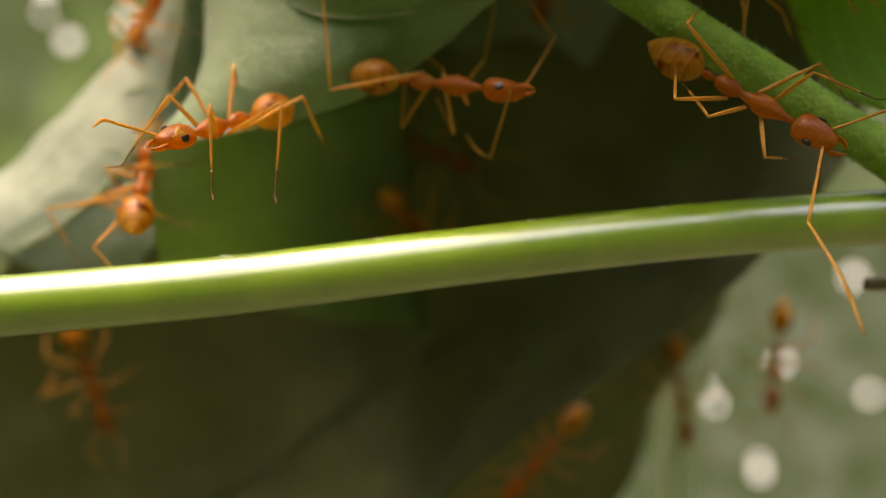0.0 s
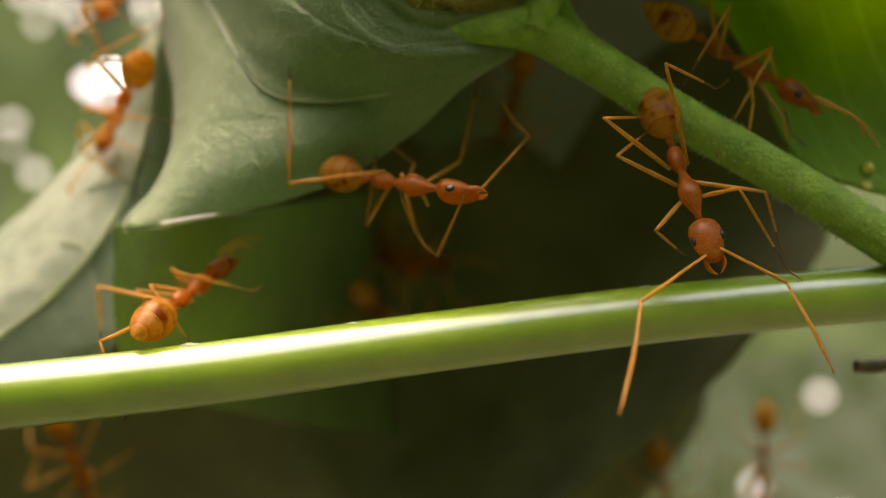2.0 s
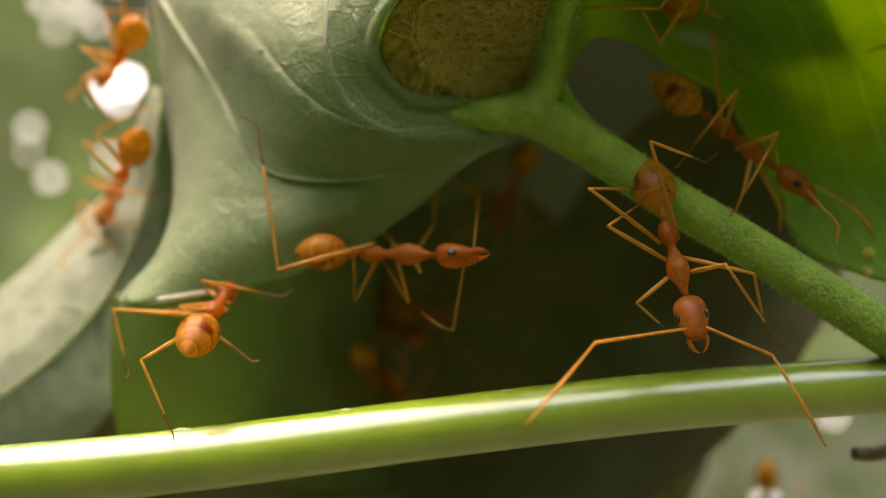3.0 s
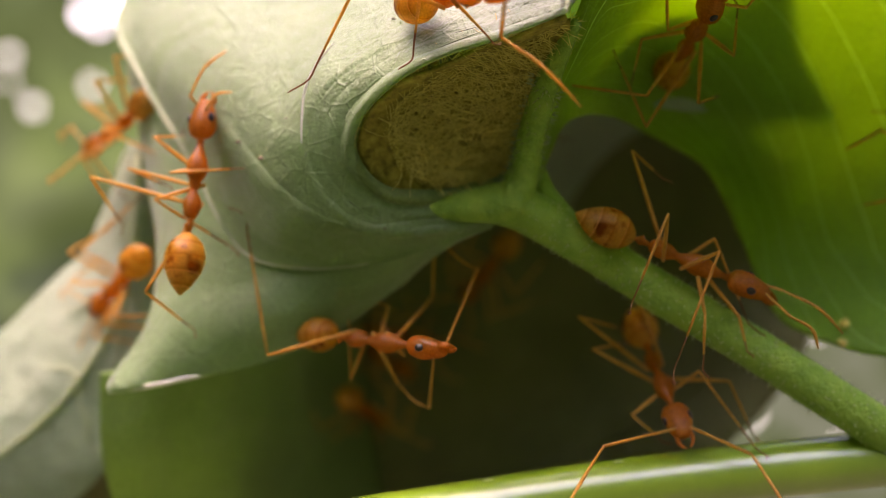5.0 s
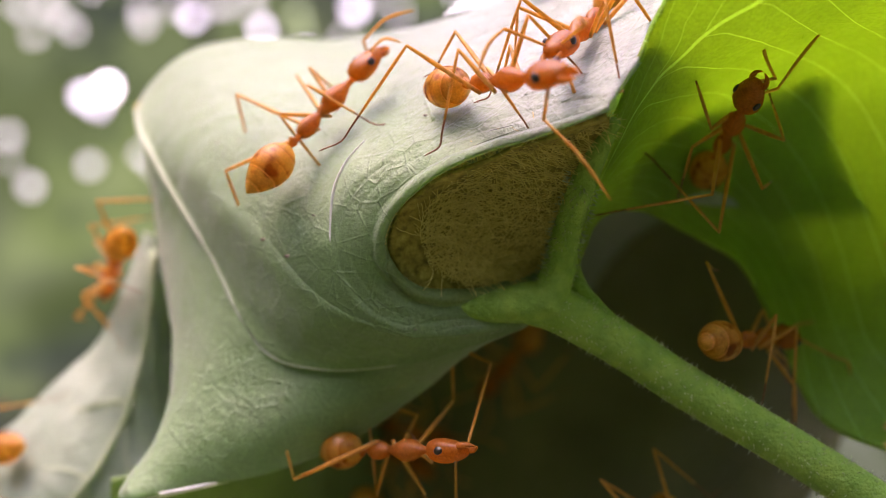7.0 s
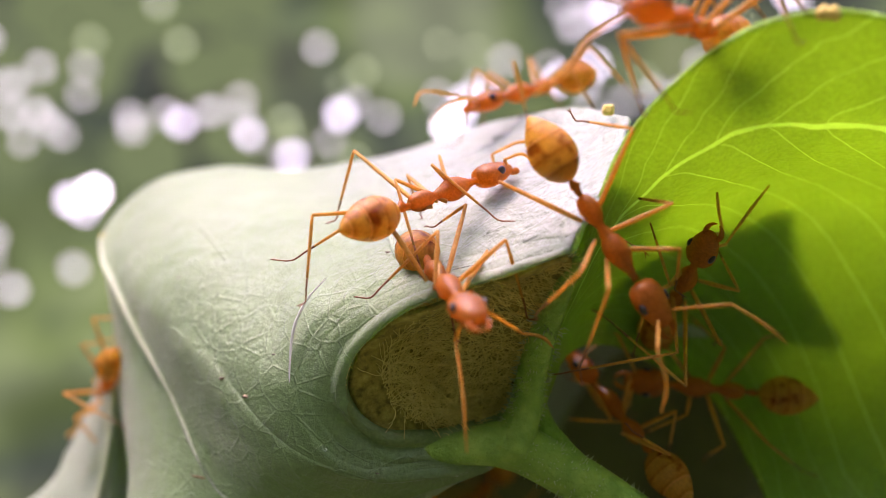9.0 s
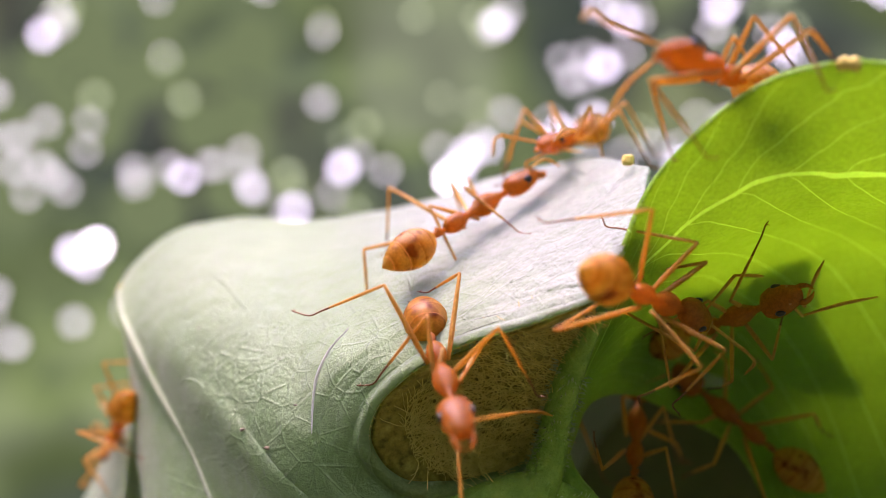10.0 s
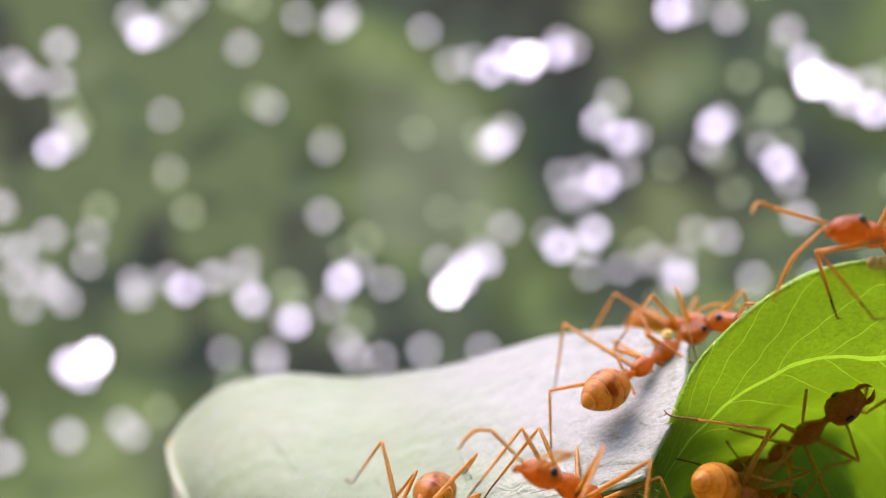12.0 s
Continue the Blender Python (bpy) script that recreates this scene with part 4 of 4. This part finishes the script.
A_HOLLOW = ant("dark amber weaver ant with open jaws on the green leaf", 4, stance={"fl": ((1.94, 0.11, 1.55), (3.61, 2.05, 1.19)), "fr": ((1.88, -1.95, -0.37), (1.73, 0.02, -1.61)), "mr": ((1.30, -2.89, 1.54), (-1.20, -2.40, -0.55)), "hl": ((1.23, -1.83, 3.22), (-0.80, 0.99, 6.39)), "hr": ((0.29, -2.88, 3.54), (-0.73, 1.24, 2.85)), "ml": ((1.88, 0.09, 2.66), (-0.97, -0.40, 2.73)), "ar": ((2.49, -0.34, -1.58), (4.12, 0.19, -4.00)), "al": ((2.70, 0.04, -1.63), (4.07, 1.38, -1.77))})
A_FOLD = ant("amber weaver ant climbing over the green leaf's edge", 5, stance={"hr": ((-3.31, -1.56, -1.97), (0.58, 1.09, -1.18))})
A_MOUTH = ant(ORANGE, 6, stance={"hr": ((-2.02, -1.50, 2.37), (-4.34, -4.63, 0.17)), "hl": ((-3.14, 1.87, 1.52), (-4.06, 0.72, 0.54)), "mr": ((-1.10, 0.06, 1.44), (-1.72, -2.19, -1.23)), "fr": ((-0.43, 0.05, 0.47), (0.43, 0.14, -2.20)), "fl": ((-1.52, 2.75, 0.30), (-1.99, 2.03, -0.78)), "ar": ((1.85, -0.13, -1.77), (4.48, -0.45, -4.45)), "al": ((1.11, 2.57, -2.01), (0.60, 3.98, -3.03))})
A_CLIMB = ant("glossy orange weaver ant climbing up the pale leaf", 7, stance={"hr": ((-4.20, 2.10, 0.14), (-5.33, 1.79, -2.77)), "hl": ((-0.16, 4.49, 1.33), (-1.60, 4.43, -1.15)), "mr": ((-0.91, 1.11, 0.90), (-1.96, -0.81, -2.35)), "ml": ((1.17, 3.03, 0.61), (0.77, 2.23, -1.06)), "fr": ((0.46, 0.60, 0.99), (0.86, -2.07, -0.98)), "al": ((3.89, 0.53, 0.55), (6.07, -0.66, 0.26)), "ar": ((3.29, -0.50, 0.54), (4.25, -1.27, 0.13))})
A_CREST = ant("bright orange weaver ant standing on the leaf's crest", 8, stance={"fl": ((3.38, -0.94, -0.53), (1.48, -0.42, -2.88)), "fr": ((2.13, -1.49, -0.24), (0.76, -1.86, -2.47)), "hl": ((-0.17, 2.93, 0.39), (-1.56, 3.10, -0.48)), "hr": ((-0.69, 1.17, 1.62), (-2.01, 1.80, -0.33)), "mr": ((-0.12, 0.60, 1.03), (-1.00, 0.58, 0.31)), "al": ((2.66, -0.92, 0.30), (3.91, -2.76, -1.60))})
A_BACK = ant("orange weaver ant behind on the nest's top", 9)
A_LEFT = ant("red-orange weaver ant at the nest's shaded side", 10)
A_LOBE = ant("orange weaver ant on the hanging pale leaf", 11)
A_LOBE_TOP = ant("red-orange weaver ant crawling over the pale leaf", 12)
A_LATE = ant("orange weaver ant coming out of the silk mouth", 13)
A_SHADE = ant("dark brown weaver ant on the shaded part of the green leaf", 14)
A_FAR = [ant("dark reddish weaver ant in the deep shade", 20 + i) for i in range(4)]
A_DIM = [ant("orange-brown weaver ant hanging far off below the nest", 30 + i) for i in range(3)]


def motions():
    key_ant(A_HANG, [(0.0, -5.01, 0.21, -5.29, 151, 7, -24), (1.0, -4.22, 0.30, -6.00, 149, 6, -0), (1.5, -5.53, 0.20, -6.20, 151, 13, -29), (2.5, -5.80, 0.18, -5.91, 153, 8, -34), (3.2, -6.05, 0.23, -5.56, 151, 1, -19), (4.8, -6.55, 0.17, -5.66, 154, 4, -37), (5.0, -6.01, 0.17, -5.44, 155, 2, -37), (5.5, -6.59, 0.13, -5.32, 160, -7, -51), (6.0, -6.53, 0.13, -5.85, 160, -3, -50), (6.5, -5.99, 0.14, -5.87, 159, -6, -48), (6.7, -6.29, 0.15, -5.60, 157, -5, -43), (12.0, -6.29, 0.15, -5.60, 157, -5, -43)], 4, 1)
    key_ant(A_STALK, [(0.0, 8.44, -2.89, -5.98, 68, 30, -27), (1.0, 7.35, -2.89, -6.00, 43, 61, -56), (1.5, 6.64, -2.90, -6.32, 30, 61, -70), (2.5, 6.52, -2.90, -5.92, 31, 61, -69), (3.2, 6.25, -2.91, -5.40, 22, 59, -79), (4.8, 8.41, 2.43, -6.63, 25, 39, -79), (5.0, 7.87, 2.42, -7.27, 21, 34, -84), (5.5, 8.65, 2.40, -8.84, 16, 24, -90), (6.0, 9.33, 2.40, -9.99, 16, 24, -90), (6.7, 6.87, 2.40, -10.89, 12, 24, -93), (12.0, 6.87, 2.40, -10.89, 12, 24, -93)], 5, 2)
    key_ant(A_RIGHT, [(0.0, 8.10, 1.00, 0.52, 38, 14, 0), (1.0, 10.43, 1.03, -0.59, 41, 24, 9), (1.5, 10.26, 1.00, -0.30, 37, 28, 0), (2.5, 10.09, 1.00, 0.02, 37, 35, 0), (3.2, 10.20, 0.50, 0.11, 37, 37, 0), (4.8, 7.17, -1.60, -1.85, 37, 27, 0), (5.0, 7.90, -1.60, -1.57, 37, 23, 0), (5.5, 12.59, 1.50, -2.63, 37, 31, 0), (6.0, 13.30, 1.60, -3.07, 37, 29, 0), (6.5, 10.58, 1.95, -2.19, 48, 16, 47), (6.7, 10.35, 1.95, -2.11, 48, 16, 46), (7.2, 10.78, 2.16, -0.09, 43, -17, 51), (7.7, 8.94, 2.69, -0.74, 21, -30, 95), (8.3, 7.71, 3.12, 1.14, -1, -46, 125), (9.0, 6.02, 3.10, 1.97, -8, -48, 135), (9.5, 6.31, 3.13, 3.36, 35, -52, 73), (10.0, 5.69, 3.12, 3.33, 38, -55, 69), (10.5, 5.56, 3.20, 4.68, 28, -26, 85), (12.0, 5.56, 3.20, 4.68, 28, -26, 85)], 10, 3)
    key_ant(A_HOLLOW, [(0.0, 8.05, -0.77, 8.06, 114, -14, -90), (4.8, 8.05, -0.77, 8.06, 114, -14, -90), (5.0, 8.66, -0.51, 8.35, 113, -14, -89), (5.5, 8.70, -0.25, 8.42, 126, -18, -91), (6.0, 8.65, -0.41, 8.40, 123, -17, -90), (6.5, 8.81, -0.08, 8.42, 129, -19, -90), (8.3, 8.86, -0.49, 8.68, 127, -18, -91), (9.0, 8.23, 0.18, 7.55, 129, -25, -84), (9.5, 8.64, -0.75, 8.29, 92, -8, -70), (10.0, 8.96, -0.65, 8.25, 89, -7, -60), (10.5, 8.95, -0.10, 7.88, 83, -1, -64), (11.0, 9.78, -0.41, 8.87, 85, -3, -73), (11.5, 10.01, -1.36, 9.57, 94, -13, -55), (12.0, 10.29, -1.86, 10.25, 103, -20, -63)], 4, 4)
    key_ant(A_FOLD, [(0.0, 1.4, -2.5, 15.1, -4.0, 31.0, -122.7), (6.0, 1.4, -2.5, 14.4, -4.0, 31.0, -122.7), (6.5, 1.1, -3.0, 12.7, -4.0, 31.0, -122.7), (7.4, 3.3, -3.6, 12.6, -4.0, 31.0, -122.7), (8.3, 4.2, -5.0, 12.1, -4.0, 31.0, -122.7), (8.5, 3.8, -5.6, 11.7, 3.1, 34.3, -111.8), (8.7, 3.0, -6.4, 10.8, 13.7, 39.7, -74.5), (8.85, 3.0, -6.9, 9.2, 24.5, 50.1, -61.4), (9.0, 3.4, -7.2, 8.9, 82.8, 56.5, 10.9), (9.2, 4.4, -7.2, 9.4, 78.4, 37.3, 33.7), (9.5, 3.78, -7.23, 8.47, 59, 4, 50), (10.0, 4.43, -7.04, 8.1, 85, 4, 48), (10.5, 5.82, -6.23, 7.4, 97, 6, 50), (11.0, 8.06, -4.81, 7.94, 104, 9, 59), (12.0, 7.25, -4.84, 7.5, 94, 4, 46)], 10, 5)
    key_ant(A_MOUTH, [(0.0, -2.13, -7.05, 8.67, 41, 8, -61), (5.0, -2.13, -7.05, 8.67, 41, 8, -61), (5.5, -1.87, -6.84, 9.07, 42, 6, -57), (6.0, -1.95, -6.55, 9.40, 42, 4, -57), (6.5, -1.94, -6.41, 9.52, 43, 2, -57), (6.7, -2.12, -5.99, 9.49, 42, 5, -57), (8.3, -1.69, -5.99, 8.44, 9, 8, -62), (8.6, -2.21, -5.99, 7.77, 8, 17, -66), (9.0, -2.64, -5.98, 7.21, 11, 28, -72), (9.5, -3.10, -5.96, 6.15, 17, 35, -66), (10.0, -3.64, -5.97, 5.77, 16, 40, -78), (10.5, -5.83, -5.38, 7.33, -2, 32, -109), (11.0, -6.24, -5.14, 7.34, -18, 31, -131), (11.4, -6.35, -5.18, 7.15, -7, 24, -119), (12.0, -7.56, -5.18, 6.85, -6, 21, -117)], 11, 6)
    key_ant(A_CLIMB, [(0.0, -20.48, 4.19, -10.09, -40, -29, 103), (1.0, -18.05, 3.0, -11.64, -16, -12, 74), (1.5, -16.55, 2.3, -11.73, -12, -15, 72), (2.5, -14.62, 0.9, -9.63, -22, -29, 83), (3.2, -13.63, 0.6, -7.37, -27, -26, 87), (3.7, -13.86, 0.2, -6.01, -27, -37, 90), (4.2, -14.37, -0.2, -2.99, -27, -60, 93), (4.8, -14.66, 0.2, 0.09, -3, -79, 67), (5.0, -14.1, -0.14, 1.65, -8, -75, 75), (5.5, -12.96, 0.0, 5.32, 79, -53, -40), (6.0, -11.08, 0.38, 8.31, 44, -55, 7), (6.5, -9.83, -0.74, 8.73, 22, -47, 26), (6.7, -9.89, -0.14, 8.94, 21, -49, 25), (8.3, -4.34, -1.78, 11.49, 14, -34, 39), (8.6, -3.24, -4.24, 10.72, 14, -23, 36), (9.0, -2.76, -4.12, 10.96, 14, -24, 36), (9.5, -2.57, -4.14, 11.06, 21, -22, 30), (10.0, -2.13, -0.41, 13.3, 21, -34, 23), (10.5, -2.21, -0.79, 13.14, 26, -32, 15), (11.0, 0.76, -4.81, 12.15, 47, -6, -34), (11.5, 3.69, -2.51, 13.55, 15, -21, 26), (12.0, 3.83, -3.3, 13.81, 14, -30, 31)], 12, 7)
    key_ant(A_CREST, [(0.0, 6.06, -10.97, 15.41, 4, 10, -130), (9.0, 6.06, -10.97, 15.41, 4, 10, -130), (9.5, 6.32, -10.96, 15.53, 3, 9, -131), (10.0, 6.34, -10.96, 15.54, 3, 9, -131), (10.5, 6.23, -10.96, 15.52, 3, 7, -131), (11.0, 6.27, -10.97, 15.58, 4, 6, -130), (11.5, 6.20, -10.96, 15.57, 3, 8, -132), (11.8, 6.98, -10.97, 15.43, 5, 8, -127), (12.0, 10.83, -11.65, 16.59, 2, 11, -135)], 0, 8)
    key_ant(A_BACK, [(0.0, 3.44, 4.93, 19.56, -11, 23, -159), (8.6, 3.44, 4.93, 19.56, -11, 23, -159), (9.0, 2.38, 4.89, 18.80, -10, 23, -146), (9.5, 1.96, 4.92, 18.80, -10, 4, -158), (10.0, 3.44, 3.82, 18.59, -6, 24, -120), (10.5, 2.35, 2.79, 17.29, 2, 17, -78), (11.0, 4.27, 1.85, 17.53, 8, 8, -43), (11.5, 5.35, 0.84, 16.98, 7, 17, -49), (11.8, 5.90, -0.20, 16.37, 4, 15, -70), (12.0, 6.33, -0.20, 16.39, 4, 14, -68)], 10, 9)
    key_ant(A_LEFT, [(0.0, -14.61, -1.59, -7.45, -18, 14, -117), (0.25, -14.0, -0.6, -7.5, -29.8, 59.8, -135.0), (0.5, -12.6, 0.6, -7.6, 106.3, 71.6, 18.4), (0.8, -11.2, 6.0, -7.9, 124.5, 37.5, 39.8), (1.0, -10.0, 10.4, -7.4, 76.7, 41.2, -18.0), (1.2, -8.74, 14.82, -6.97, 47, 15, -59), (2.5, -7.44, 23.83, -8.82, 53, 13, -51), (12.0, -7.44, 23.83, -8.82, 53, 13, -51)], 8, 10)
    key_ant(A_LOBE, [(0.0, -22.17, 10.52, -0.09, -82, 19, 125), (1.0, -20.82, 8.57, -0.56, -86, 18, 117), (1.5, -21.17, 8.83, -0.62, -85, 22, 122), (2.5, -21.74, 9.23, -0.85, -83, 26, 124), (3.2, -21.67, 9.04, -1.49, -84, 27, 123), (4.8, -20.74, 8.85, -3.68, -115, 28, 131), (5.0, -20.77, 8.88, -3.23, -102, 23, 127), (5.5, -24.63, 10.04, -5.12, -65, 19, 152), (6.0, -27.10, 10.67, -6.65, -74, 16, 145), (6.5, -31.53, 13.75, -7.61, -71, 10, 149), (12.0, -31.53, 13.75, -7.61, -71, 10, 149)], 5, 11)
    key_ant(A_LOBE_TOP, [(0.0, -22.24, 10.19, 6.39, -61, 4, 120), (2.5, -22.24, 10.19, 6.39, -61, 4, 120), (3.2, -22.46, 10.19, 6.22, -65, 9, 122), (4.8, -20.99, 10.16, 5.92, -69, 15, 133), (5.0, -21.05, 10.15, 5.72, -70, 16, 135), (5.5, -21.34, 10.15, 6.23, -62, -4, 136), (6.0, -22.42, 10.17, 6.22, -60, -5, 131), (6.5, -22.75, 11.19, 3.19, -73, 19, 115), (8.3, -21.96, 12.19, 3.20, -70, 16, 114), (9.0, -21.01, 12.19, 3.93, -73, 18, 112), (9.5, -21.32, 12.19, 4.43, -72, 18, 113), (12.0, -21.32, 12.19, 4.43, -72, 18, 113)], 6, 12)
    key_ant(A_LATE, [(0.0, -1.73, 5.83, 7.08, -18, 7, -128), (9.5, -1.73, 5.83, 7.08, -18, 7, -128), (10.5, 2.69, 0.82, 1.17, -20, -10, -125), (11.0, 3.88, -4.18, 3.89, -18, -7, -124), (11.5, 2.72, -6.67, 6.17, -20, -10, -127), (11.8, 0.30, -6.97, 7.13, -19, -6, -127), (12.0, -0.43, -6.98, 7.61, -19, -6, -126)], 8, 13)
    key_ant(A_SHADE, [(0.0, 24.0, 2.5, 5.0, -90.0, 21.7, 180.0), (7.0, 24.0, 2.5, 5.0, -90.0, 21.7, 180.0), (8.3, 14.4, 5.6, 3.8, -90.0, 21.7, 180.0), (8.5, 11.6, 4.4, 3.0, -90.0, 24.0, 180.0), (9.0, 10.7, 3.9, 3.3, -90.0, -5.9, 180.0), (9.5, 11.2, 4.8, 4.4, -90.0, -18.4, 180.0), (10.0, 11.1, 4.5, 4.1, -90.0, -40.6, 180.0), (10.5, 11.6, 5.0, 4.6, -90.0, -58.0, 180.0), (12.0, 11.6, 5.0, 4.6, -90.0, -58.0, 180.0)], 8, 22)
    key_ant(A_FAR[0], [(0.0, -6.65, 25.12, -7.51, 118, 15, 34), (12.0, -6.65, 25.12, -7.51, 118, 15, 34)], 0, 14)
    key_ant(A_FAR[1], [(0.0, -30.58, 22.07, -24.36, 160, 69, 58), (1.0, -28.24, 22.10, -22.46, 170, 61, 69), (12.0, -28.24, 22.10, -22.46, 170, 61, 69)], 0, 15)
    key_ant(A_FAR[2], [(0.0, 1.56, 22.20, 3.90, -156, 26, 94), (1.0, 1.56, 22.20, 3.90, -156, 26, 94), (5.0, 0.47, 22.17, -2.86, -135, 31, 114), (12.0, 0.47, 22.17, -2.86, -135, 31, 114)], 0, 16)
    key_ant(A_FAR[3], [(0.0, -7.70, 20.20, -12.25, 170, 22, 73), (2.0, -7.70, 20.20, -12.25, 170, 22, 73), (12.0, -7.70, 20.20, -12.25, 170, 22, 73)], 0, 21)
    key_ant(A_DIM[0], [(0.0, 22.22, 34.00, -24.03, -80, 86, 180), (12.0, 22.22, 34.00, -24.03, -80, 86, 180)], 0, 17)
    key_ant(A_DIM[1], [(0.0, 14.44, 34.00, -26.93, 103, 82, 0), (12.0, 14.44, 34.00, -26.93, 103, 82, 0)], 0, 18)
    key_ant(A_DIM[2], [(0.0, 2.43, 26.00, -30.29, -88, 51, 180), (12.0, 2.43, 26.00, -30.29, -88, 51, 180)], 0, 19)


motions()
